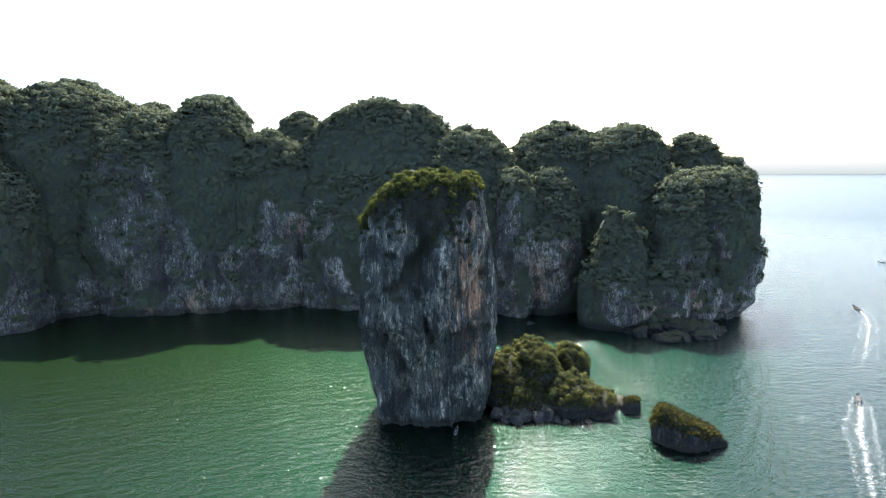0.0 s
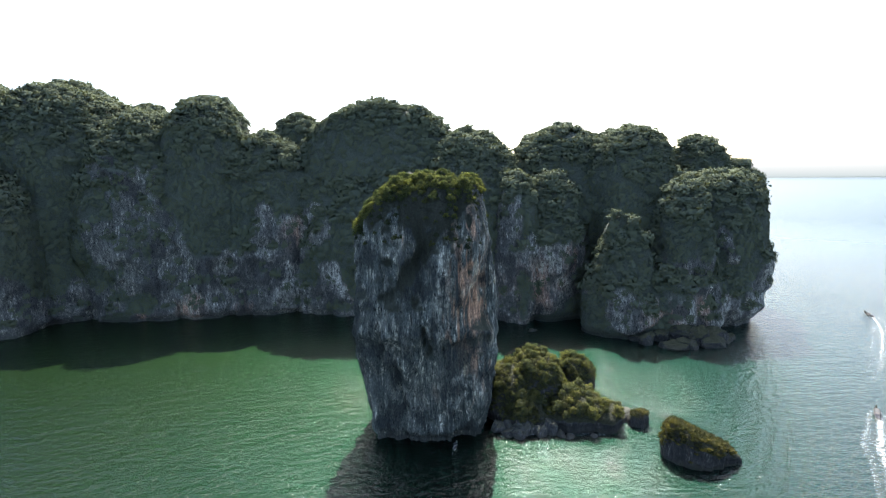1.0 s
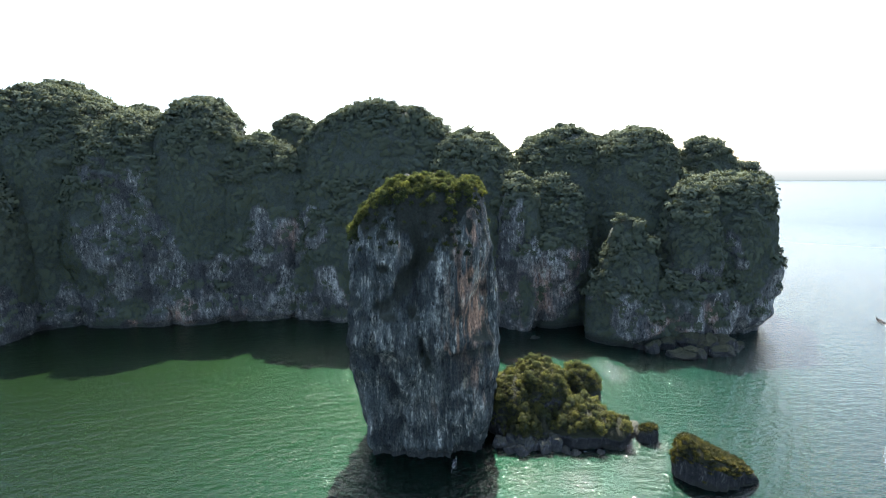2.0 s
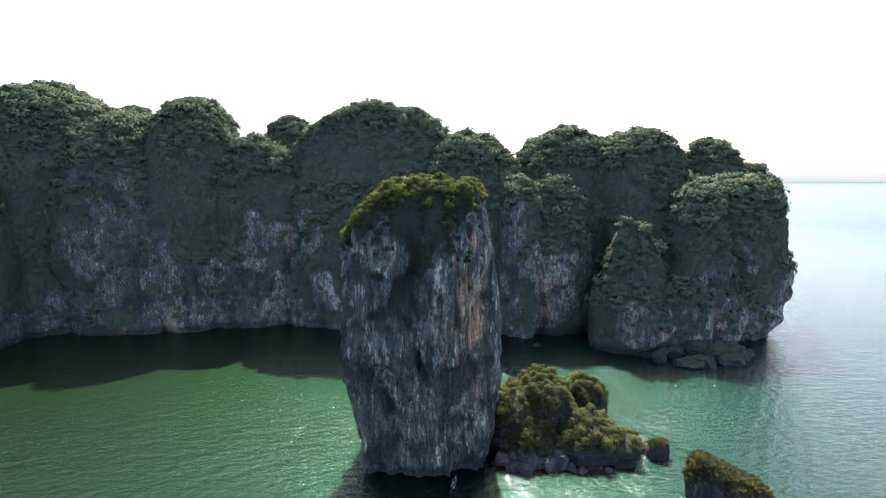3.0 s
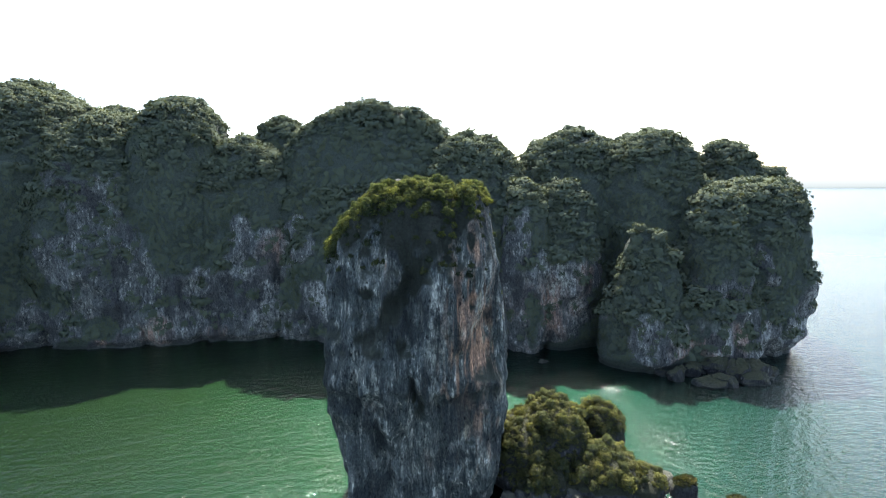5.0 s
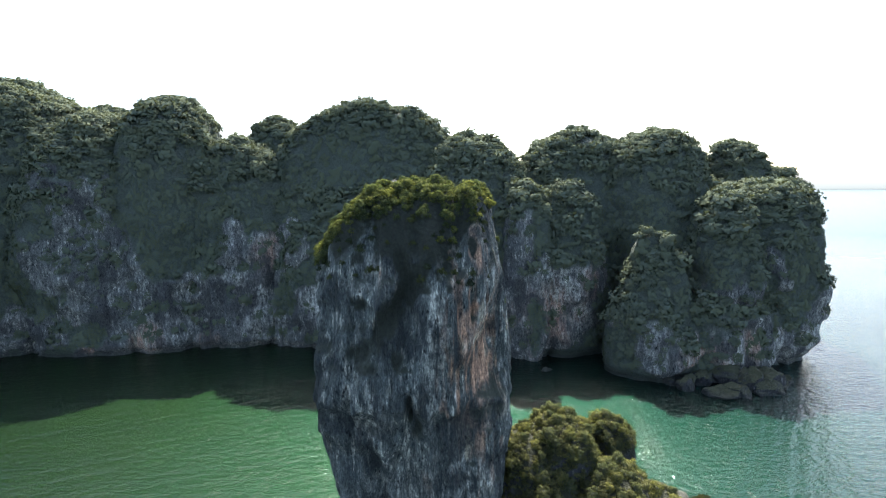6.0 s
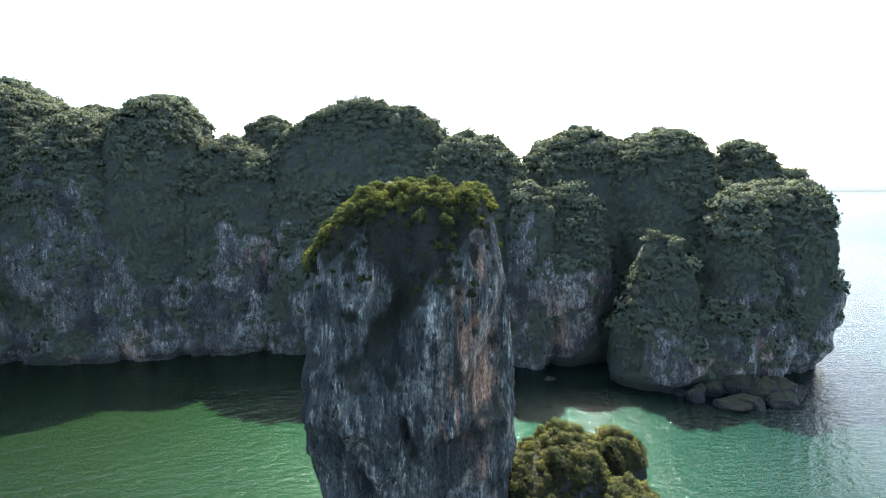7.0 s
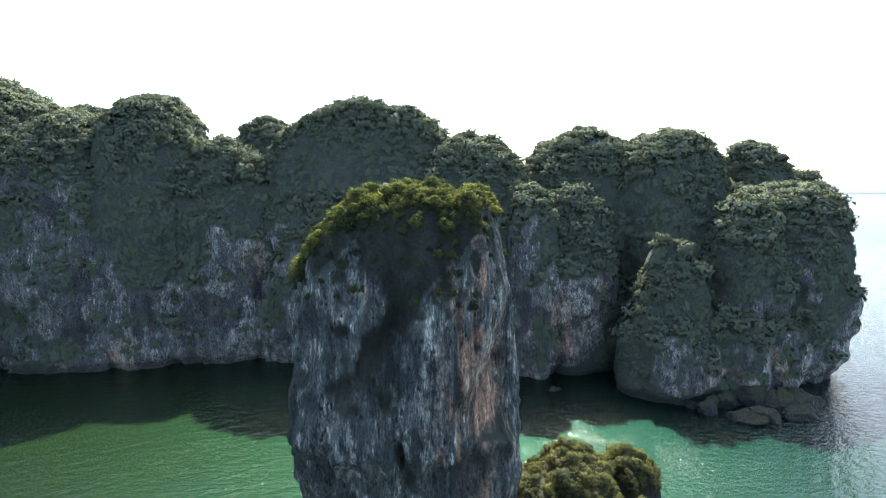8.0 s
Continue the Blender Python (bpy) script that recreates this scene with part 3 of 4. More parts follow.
# ---- the rock pillar ----
def stack_lean(P):
    """The stack's own outline: it widens upward to the left, its head slopes off on that side."""
    z = np.clip(P[:, 2], 0, 100)
    left = np.interp(z, [0, 10, 24, 41, 54, 79, 95], [-27.5, -28.4, -29.8, -30.8, -30.4, -31.4, -33.4])
    right = np.interp(z, [0, 7, 28, 44, 61, 82, 95], [15.0, 15.6, 15.7, 15.8, 15.1, 14.4, 14.0])
    front = np.interp(z, [0, 8, 30, 42, 60, 80, 97], [162.5, 161.5, 158.5, 157.4, 158.6, 161.5, 167.0])
    mid, half = (left + right) / 2, (right - left) / 2
    x = mid + (P[:, 0] + 6.5) / 25.0 * half
    y = np.where(P[:, 1] < 184, 184 + (P[:, 1] - 184) / 25.0 * (184 - front), P[:, 1])
    # the landward half is narrower on the bay side
    x = np.where(x < mid, mid + (x - mid) * (1 - 0.32 * np.clip((y - 177) / 26, 0, 1)), x)
    head = np.interp(x, [-34, -31, -26, -20, -14, -6, 0, 2.5, 4, 6, 12, 15, 18], [75, 79.5, 86.0, 91.0, 93.6, 95.6, 95.8, 94.2, 91.0, 94.0, 94.6, 92, 88])
    head = head + 1.6 * vnoise(np.stack([x / 3.5, y / 3.5, 0 * x], 1), 91)
    zz = P[:, 2] * np.where(P[:, 2] > 0, 1 + (head / 94.0 - 1) * np.clip(P[:, 2] / 94.0, 0, 1) ** 2, 1)
    out = np.stack([x, y, zz], 1)
    front_side = (y < 186)
    # a narrow slot of a cave in the front wall
    out[:, 1] += np.exp(-(((x + 7.7) / 0.85) ** 2) - ((zz - 41.5) / 3.4) ** 4) * 5.5 * front_side
    # a leaning buttress on the rusty side of the face, with an alcove beside it
    spine = 7.5 + (zz - 57.6) * 0.40
    out[:, 1] -= np.exp(-(((x - spine) / 2.3) ** 2)) * np.clip((zz - 50) / 8, 0, 1) * np.clip((84 - zz) / 10, 0, 1) * 2.4 * front_side
    out[:, 1] += np.exp(-(((x - 11.8) / 3.6) ** 2) - ((zz - 53.0) / 9.0) ** 4) * 3.4 * front_side
    out[:, 1] += np.exp(-(((x - 1.0) / 1.3) ** 2)) * np.clip((zz - 30) / 8, 0, 1) * np.clip((80 - zz) / 10, 0, 1) * 1.6 * front_side
    # a slanting hollow across the blue-grey side
    out[:, 1] += np.exp(-((x + 19.5 - (zz - 54) * 0.74) / 2.8) ** 2 - ((zz - 65) / 10.0) ** 4) * 1.8 * front_side
    return out


SP, SN, SF = rock_mass(-6.5, 184, 25, 25, 94, 40.0, 6.0, 0.34, 0.75, 1.5, 2.9, seed=300, lean=stack_lean, big_size=1.8, ribbed=1.35, brim=0.97)
me = mesh_from("rock_pillar", SP, SF, STACK)
n = fbm(SP * np.array([0.16, 0.16, 0.10]), 4, 88)
patchy = fbm(SP * np.array([0.35, 0.35, 0.30]), 4, 89)
X, Z, FACE = SP[:, 0], SP[:, 2], SP[:, 1] < 184


def spread(x, z, wx, wz, tilt=0.0):
    """A stain on the pillar's face, strongest at (x, z) and fading over (wx, wz)."""
    return np.exp(-(((X - x - tilt * (Z - z)) / wx) ** 2) - ((Z - z) / wz) ** 2) * FACE


hem = np.interp(X, [-31, -24, -16, -6, 2, 8, 11, 14], [77, 77, 77, 70, 71, 76, 88, 95])
mantle = np.clip((Z - hem + 4 * n + 7 * patchy) / 8, 0, 1)
band = np.clip(1.3 - np.abs(X + 19.5 - (Z - 54) * 0.74) / 3.6 + 0.35 * n + 0.3 * patchy, 0, 1) * np.clip((Z - 50) / 5, 0, 1) * np.clip((80 - Z) / 4, 0, 1) * FACE
for spot in (spread(-20, 66, 3.0, 1.6), spread(-15.5, 51.6, 4.5, 1.5), spread(-10.6, 53, 2.2, 2.4), spread(-6, 36, 2.0, 4.0) * 0.6, spread(10, 38, 5.0, 3.0) * 0.7):
    band = np.maximum(band, np.clip(1.3 * spot + 0.5 * n - 0.1, 0, 1) * (spot > 0.1))
growth = np.maximum(mantle * 0.95, band * 0.9 + 0.10 * patchy)
rust = np.maximum.reduce([spread(4, 63, 1.5, 6, 0.12), 0.9 * spread(2.5, 53, 2.0, 6), spread(11, 84, 1.5, 4, 0.25), 0.9 * spread(11.5, 53, 4.2, 9), 0.8 * spread(1, 41, 2.2, 9), 0.7 * spread(5, 44, 1.5, 10), 0.5 * spread(-14, 73, 1.2, 3), 1.0 * spread(7.5, 52, 7, 32), 0.4 * spread(-19, 30, 3, 9)])
lean_rib = np.exp(-((X - 7.5 - (Z - 57.6) * 0.40 - 1.2 * n) / 1.9) ** 2) * np.clip((Z - 53) / 5, 0, 1) * np.clip((82 - Z) / 6, 0, 1) * FACE
chalk = np.maximum.reduce([0.95 * spread(-1, 60, 2.2, 9), 0.7 * spread(-2.5, 48, 1.6, 7), 0.5 * lean_rib, 0.6 * spread(-15, 74, 4.0, 4.5), 0.5 * spread(-21, 70, 2.4, 5), 0.28 * spread(-18, 40, 5, 9), 0.28 * spread(6, 24, 6, 12), 0.22 * spread(-12, 20, 9, 10), 0.7 * spread(11.5, 86, 1.0, 5, 0.25)])
for title, value in (("growth", growth), ("rust", rust * (0.75 + 0.5 * n + 0.8 * fbm(SP * np.array([0.8, 0.8, 0.10]), 3, 93))), ("chalk", chalk * (0.9 + 0.6 * patchy))):
    me.attributes.new(title, "FLOAT", "POINT").data.foreach_set("value", np.clip(value, 0, 1).astype(np.float32))
stack = new("rock_pillar", me)
tagged(stack, "tall grey limestone rock pillar with rusty streaks, standing in the sea", "rock pillar")


# ---- shrubs ----
def tube(a, b, r0, r1, sides=5):
    a, b = Vector(a), Vector(b)
    d = (b - a).normalized()
    u = d.orthogonal().normalized()
    w = d.cross(u)
    V = [tuple(c + (u * math.cos(2 * math.pi * k / sides) + w * math.sin(2 * math.pi * k / sides)) * r) for c, r in ((a, r0), (b, r1)) for k in range(sides)]
    return V, [(k, (k + 1) % sides, sides + (k + 1) % sides, sides + k) for k in range(sides)]


def make_shrub(kind, leaves, seed, count, size, squash):
    """A shrub of crown radius 1: a short forked trunk, a dark ball painted as the inner shade and a ragged crown. Its
    foot is at the origin.
    """
    g = np.random.default_rng(seed)
    top = new(kind)
    V, F = [], []
    tips = [(0, 0, 0.45)] + [(math.cos(a) * 0.4, math.sin(a) * 0.4, g.uniform(0.55, 0.8)) for a in g.uniform(0, 6.28, 3)]
    for k, tip in enumerate(tips):
        v, f = tube((0, 0, -0.6) if k == 0 else (0, 0, 0.3), tip, 0.09 if k == 0 else 0.05, 0.03)
        F += [tuple(i + len(V) for i in q) for q in f]
        V += v
    part("trunk", mesh_from("trunk", V, F, BARK), top)
    V, F, N = leaf_spray(g, count, size, squash, 14)
    part("crown", leafy("crown", V + np.array([0, 0, 0.5]), F, N, leaves), top)
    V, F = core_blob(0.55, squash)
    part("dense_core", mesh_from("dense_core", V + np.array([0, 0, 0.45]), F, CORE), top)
    return top


def spots(P, N, rule, apart, rng, most):
    """Places on a surface where the rule holds, not closer than apart."""
    idx = np.nonzero(rule(P, N))[0]
    rng.shuffle(idx)
    out = []
    for i in idx:
        if all(np.sum((P[i] - P[j]) ** 2) > apart ** 2 for j in out):
            out.append(i)
            if len(out) >= most:
                break
    return out


def plant(forms, P, N, idx, lo, hi, label, group, rng, up=0.0, sink=0.3):
    for i in idx:
        form = forms[int(rng.integers(0, len(forms)))]
        r = rng.uniform(lo, hi)
        at = P[i] + N[i] * r * up - np.array([0, 0, r * sink])
        m = Matrix.Translation(at) @ pose(0, 0, 0, rng.uniform(-12, 12), rng.uniform(-12, 12), rng.uniform(0, 360)) @ Matrix.Scale(r, 4)
        ob = copy_thing(form, m)
        tagged(ob, label, "shrub", group)


GREEN = [make_shrub("shrub", SHRUB, 10 + k, 1500, 0.10, 1.1) for k in range(4)]
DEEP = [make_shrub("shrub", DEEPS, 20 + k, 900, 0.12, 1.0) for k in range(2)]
TAN = [make_shrub("shrub", OLIVE, 30 + k, 1700, 0.09, 1.1) for k in range(4)]
rng = np.random.default_rng(12)
ON_TOP, ON_WALL = "sunlit yellow-green shrub growing on top of the rock pillar", "small green shrub clinging to the wall of the rock pillar"
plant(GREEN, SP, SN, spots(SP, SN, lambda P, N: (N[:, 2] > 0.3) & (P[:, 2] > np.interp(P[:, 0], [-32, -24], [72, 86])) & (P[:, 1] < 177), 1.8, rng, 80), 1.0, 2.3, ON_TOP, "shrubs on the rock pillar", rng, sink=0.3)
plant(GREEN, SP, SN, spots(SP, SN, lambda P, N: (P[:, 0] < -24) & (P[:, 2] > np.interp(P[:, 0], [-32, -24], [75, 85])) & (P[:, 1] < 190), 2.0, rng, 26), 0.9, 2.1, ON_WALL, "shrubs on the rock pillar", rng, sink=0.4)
# shrubs under the brow wear the leaf colour with shade painted in
plant(DEEP, SP, SN, spots(SP, SN, lambda P, N: (P[:, 2] > 77 + 8 * vnoise(P / 4.0, 5) + np.interp(P[:, 0], [-33, -24], [-9, 0])) & (P[:, 0] < 12) & (P[:, 2] < 93.5) & (P[:, 1] < 172), 2.0, rng, 58), 0.7, 1.6, "green shrub hanging on the wall of the rock pillar, leaves coloured darker as shade", "shrubs on the rock pillar", rng, up=-0.1, sink=0.6)
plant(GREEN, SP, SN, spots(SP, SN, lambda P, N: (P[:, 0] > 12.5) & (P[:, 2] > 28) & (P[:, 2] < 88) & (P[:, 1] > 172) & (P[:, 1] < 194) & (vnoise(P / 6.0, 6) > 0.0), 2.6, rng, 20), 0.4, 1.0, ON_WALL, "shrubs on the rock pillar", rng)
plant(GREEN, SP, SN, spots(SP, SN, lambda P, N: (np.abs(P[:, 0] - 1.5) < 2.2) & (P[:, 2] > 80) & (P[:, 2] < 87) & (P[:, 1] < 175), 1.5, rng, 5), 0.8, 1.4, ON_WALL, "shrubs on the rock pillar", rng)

def thicket(places, forms, lo, hi, g):
    """Low bushes joined into one mass of leaves: vertices, faces and soft normals."""
    V, F, N, v = [], [], [], 0
    for pts, nrm in places:
        for q, nn in zip(pts, nrm):
            form = forms[int(g.integers(0, len(forms)))]
            a, r = g.uniform(0, 6.28), g.uniform(lo, hi)
            c, s = math.cos(a), math.sin(a)
            Rz = np.array([[c, -s, 0], [s, c, 0], [0, 0, 1]])
            V.append(form[0] @ Rz.T * r + q + nn * 0.25 * r)
            F.append(form[1] + v)
            soft = form[2] @ Rz.T + nn * 0.4
            N.append(soft / np.linalg.norm(soft, axis=1)[:, None])
            v += len(form[0])
    return np.concatenate(V), np.concatenate(F), np.concatenate(N)


LOW_FORMS = [leaf_spray(rng, 100, 0.24, 1.0, 5) for k in range(5)]
crown_of_pillar = scatter(SP, SN, SF, 0.9, lambda pts, nrm: np.clip((nrm[:, 2] - 0.1) / 0.3, 0, 1) * (pts[:, 2] > np.interp(pts[:, 0], [-33, -24, -12, 4, 14], [74, 84, 89, 90.5, 89])) * (pts[:, 1] < 182), rng)
tagged(new("undergrowth", leafy("undergrowth", *thicket([crown_of_pillar], LOW_FORMS, 0.6, 1.4, rng), HEAD)), "dense yellow-green undergrowth on top of the rock pillar", "undergrowth", kind="stuff")

# ---- single trees that stand out along the headland's ridges ----
def make_tree(seed):
    """A tree of crown radius 1 on a tapered, forked trunk; its foot is at the origin."""
    g = np.random.default_rng(seed)
    top = new("tree")
    V, F = [], []
    limbs = [((0, 0, -0.8), (0, 0, 0.5), 0.10, 0.06)] + [((0, 0, 0.2 + 0.1 * k), (math.cos(a) * 0.55, math.sin(a) * 0.55, g.uniform(0.7, 1.1)), 0.05, 0.02) for k, a in enumerate(g.uniform(0, 6.28, 4))]
    for a, b, r0, r1 in limbs:
        v, f = tube(a, b, r0, r1)
        F += [tuple(i + len(V) for i in q) for q in f]
        V += v
    part("trunk", mesh_from("trunk", V, F, BARK), top)
    V, F, N = leaf_spray(g, 460, 0.17, 0.95, 8)
    part("crown", leafy("crown", V + np.array([0, 0, 0.95]), F, N, WOODS), top)
    return top


TREES = [make_tree(80 + k) for k in range(4)]
rng = np.random.default_rng(21)
for k, (P, N, F) in enumerate(masses[:-1]):
    cx, cy, rx, ry, top, p = MASSES[k]
    idx = spots(P, N, lambda P, N: (N[:, 2] > 0.5) & (P[:, 2] > 0.72 * top) & (P[:, 1] < cy + 0.4 * ry) & (np.abs(P[:, 0] + 45) < 262) & ~buried(P, k, 1.0), 9.0, rng, 9)
    for i in idx:
        r = rng.uniform(2.6, 4.4)
        m = Matrix.Translation(P[i] - np.array([0, 0, r * 0.2])) @ pose(0, 0, 0, rng.uniform(-8, 8), rng.uniform(-8, 8), rng.uniform(0, 360)) @ Matrix.Scale(r, 4)
        tagged(copy_thing(TREES[int(rng.integers(0, 4))], m), "dark green tree standing out along the headland ridge", "tree", "trees on the headland ridge")

# ---- the islet beside the stack ----
ISLETS = [(36, 189, 13, 15, 24, 2.2), (24, 185, 9, 13, 20.5, 2.4), (54, 199, 7.5, 8, 16.5, 2.6), (48.5, 179, 12, 11, 11.5, 2.4), (60, 174, 5.5, 7, 8.5, 2.4), (37, 179, 14, 8.5, 8, 2.4), (29, 179.5, 11, 11, 15, 1.7)]
islet = tagged(new("islet"), "low dark limestone islet overgrown with olive shrubs", "islet")


def overgrown(me, N):
    """Low herbs cover all but the steep sides."""
    me.attributes.new("growth", "FLOAT", "POINT").data.foreach_set("value", np.clip((N[:, 2] - 0.02) / 0.35, 0, 1).astype(np.float32))


def in_islet(pts, skip):
    deep = np.zeros(len(pts), bool)
    for j, (cx, cy, rx, ry, top, p) in enumerate(ISLETS):
        if j != skip:
            deep |= np.hypot((pts[:, 0] - cx) / rx, (pts[:, 1] - cy) / ry) < 0.86 * reach(pts[:, 2], top, p, 2.0)
    return deep


low_leaves = []
for k, (cx, cy, rx, ry, top, p) in enumerate(ISLETS):
    P, N, F = rock_mass(cx, cy, rx, ry, top, p, 2.0, 0.6, 0.35, 0.5, foot=-2.0, seed=400 + 5 * k)
    me = mesh_from("rock", P, F, ISLET)
    overgrown(me, N)
    part("rock", me, islet)
    if k == 0:
        plant(TAN, P, N, spots(P, N, lambda P, N: (P[:, 2] > 15) & (N[:, 2] > 0.2), 2.0, rng, 12), 1.4, 2.3, "olive-green shrub growing on the low islet", "shrubs on the islet", rng)
    plant(TAN, P, N, spots(P, N, lambda P, N: (N[:, 2] > -0.35) & (P[:, 2] > np.where(P[:, 0] < 33, 3.8, 6.0)) & (P[:, 1] < cy + ry * (0.6 if k == 0 else 0.3)) & ~in_islet(P, k), 2.2, rng, (26, 18, 14, 24, 7, 8, 14)[k]), 1.0, 2.6, "olive-green shrub growing on the low islet", "shrubs on the islet", rng)
    low_leaves.append(scatter(P, N, F, 0.75, lambda pts, nrm: np.clip((nrm[:, 2] + 0.35) / 0.5, 0, 1) * np.clip((pts[:, 2] - np.where(pts[:, 0] < 33, 3.6, 6.6) - 2.5 * vnoise(pts / 4.0, 8)) / 1.5, 0, 1) * (pts[:, 1] < cy + 0.7 * ry) * ~in_islet(pts, k), rng))


tagged(new("undergrowth", leafy("undergrowth", *thicket(low_leaves, LOW_FORMS, 0.45, 1.1, rng), THICKET)), "dense olive-green undergrowth between the islet's shrubs", "undergrowth", kind="stuff")


def boulder(name, x, y, r, h, seed, stone, stretch=1.0, turn=0.0):
    """An angular limestone block, half under water: a ball cut by random planes and worn."""
    g = np.random.default_rng(seed)
    nu, nv = 36, 20
    a, b = np.meshgrid(np.linspace(0, 2 * math.pi, nu, endpoint=False), np.linspace(-1.5, 1.5, nv))
    D = np.stack([np.cos(a) * np.cos(b), np.sin(a) * np.cos(b), np.sin(b)], -1).reshape(-1, 3)
    rad = np.ones(len(D)) * 1.15
    for _ in range(11):
        nrm = g.normal(size=3)
        nrm /= np.linalg.norm(nrm)
        dd = D @ nrm
        cut = g.uniform(0.58, 0.95)
        rad = np.where(dd > 0.05, np.minimum(rad, cut / np.maximum(dd, 0.05)), rad)
    rad = rad * (1 + 0.10 * fbm(D * 3.0, 4, seed))
    c, s = math.cos(turn), math.sin(turn)
    V = D * rad[:, None] * np.array([r * stretch, r, h])
    V = np.stack([V[:, 0] * c - V[:, 1] * s, V[:, 0] * s + V[:, 1] * c, V[:, 2]], 1) + np.array([x, y, h * 0.12])
    i = np.arange(nv - 1)[:, None] * nu + np.arange(nu)[None, :]
    j = np.arange(nv - 1)[:, None] * nu + (np.arange(nu)[None, :] + 1) % nu
    F = np.stack([i, j, j + nu, i + nu], -1).reshape(-1, 4)
    return new(name, mesh_from(name, V, F, stone, False))


for k, (x, y, r, h) in enumerate([(28, 167.5, 2.3, 3.2), (26, 165, 2.0, 1.9), (33.8, 166.2, 2.1, 2.4), (37.6, 168.5, 2.4, 3.6), (22.8, 166.8, 1.9, 1.8), (19.2, 169.5, 1.8, 2.6), (30.6, 167.6, 1.8, 2.4), (41, 165.5, 1.3, 1.1), (24.5, 169.5, 2.2, 3.6), (21.2, 164.6, 1.0, 0.6), (44, 163.6, 1.0, 0.7), (52.5, 164.0, 0.9, 0.6), (68, 178, 3.2, 1.7), (64.5, 176.5, 1.6, 1.8)]):
    tagged(boulder("boulder", x, y + 0.8, r * 1.5, h * 1.45, 500 + k, BOULDER, 1.1, 0.7 * k), "dark angular limestone boulder at the water's edge", "boulder", "boulders at the islet")
for k, (x, y, r, h) in enumerate([(109, 255, 3.2, 4.2), (112, 259, 3.0, 5.0), (118, 262, 4.0, 4.0), (122, 249, 5.0, 4.6), (129, 250, 4.6, 5.0), (137, 256, 5.5, 7.0), (133, 264, 6.0, 6.0), (143, 251, 5.0, 4.6), (148, 257, 5.5, 5.6), (154, 260, 4.5, 4.0), (150, 266, 6.0, 4.6), (125, 266, 5.0, 5.0), (159, 263, 3.0, 2.4), (105, 262, 2.6, 2.6), (50, 279, 1.6, 1.4), (52.5, 279.5, 1.1, 1.0)]):
    tagged(boulder("boulder", x, y, r * 1.1, h * 1.15, 520 + k, ISLET, 1.3, 0.9 * k), "large shaded limestone boulder at the foot of the headland", "boulder", "boulders at the headland")


# ---- two outlying rocks with dry grass ----
def tufts(P, N, idx, r, rng, label, group):
    for i in idx:
        form = GRASS[int(rng.integers(0, len(GRASS)))]
        s = r * rng.uniform(0.7, 1.3)
        tagged(copy_thing(form, Matrix.Translation(P[i] - N[i] * 0.1) @ pose(0, 0, 0, 0, 0, rng.uniform(0, 360)) @ Matrix.Scale(s, 4)), label, "grass", group)


def make_tuft(seed):
    g = np.random.default_rng(seed)
    V, F = [], []
    for _ in range(150):
        a, rr = g.uniform(0, 6.28), g.uniform(0, 0.8)
        base = np.array([math.cos(a) * rr, math.sin(a) * rr, 0])
        lean = np.array([math.cos(a), math.sin(a), 0]) * g.uniform(0.1, 0.5) + g.normal(size=3) * 0.1
        h = g.uniform(0.35, 0.9)
        side = np.array([-math.sin(a), math.cos(a), 0]) * g.uniform(0.05, 0.1)
        k = len(V)
        V += [base - side, base + side, base + lean * 0.6 + side * 0.7 + np.array([0, 0, h * 0.7]), base + lean - side * 0.3 + np.array([0, 0, h])]
        F.append((k, k + 1, k + 2, k + 3))
    return new("grass_tuft", mesh_from("grass_tuft", V, F, DRY, False))


GRASS = [make_tuft(60 + k) for k in range(3)]


def wedge_lean(P):
    """A slanting ridge, high on its inner end and running down to the water, with a steep wall towards the open bay."""
    u, v = P[:, 0] - 87.0, P[:, 1] - 154.4
    v = np.where(v < 0, v * np.interp(u, [-12, -8, 0, 12], [0.95, 1.2, 1.25, 0.9]), v * 0.8)
    ridge = np.interp(u, [-12.8, -11.2, -9.2, -6, 0, 7, 11, 13], [6.0, 11.0, 13.2, 11.6, 8.8, 5.8, 3.4, 1.4])
    z = np.where(P[:, 2] > 0, P[:, 2] * ridge / 8.0, P[:, 2])
    v = v + np.clip(z, 0, 12) * 0.10 * (v < 0)
    return np.stack([83.7 + 0.99 * u + 0.12 * v, 151.0 - 0.12 * u + 0.99 * v, z], 1)


P, N, F = rock_mass(87, 154.4, 12.5, 5.2, 8, 10.0, 4.0, 0.35, 0.22, 0.6, 2.3, -2.0, 460, wedge_lean, brim=0.92)
me = mesh_from("sea_rock", P, F, ISLET)
overgrown(me, N)
wedge = tagged(new("sea_rock", me), "dark wedge-shaped sea rock with dry golden grass along its ridge", "rock")
tufts(P, N, spots(P, N, lambda P, N: (N[:, 2] > 0.05) & (P[:, 2] > 3.4 + 2.2 * vnoise(P / 2.6, 3)), 0.85, rng, 190), 1.0, rng, "tuft of dry golden grass on the sea rock", "grass on the sea rocks")
P, N, F = rock_mass(72.4, 172.5, 4.3, 4.0, 5.6, 2.8, 2.0, 0.3, 0.15, 0.3, 2.2, -2.0, 470)
tagged(new("sea_rock", mesh_from("sea_rock", P, F, ISLET)), "small rounded dark sea rock with dry grass on its crown", "rock")
tufts(P, N, spots(P, N, lambda P, N: (N[:, 2] > 0.5) & (P[:, 2] > 2.6), 0.75, rng, 34), 0.8, rng, "tuft of dry golden grass on the sea rock", "grass on the sea rocks")


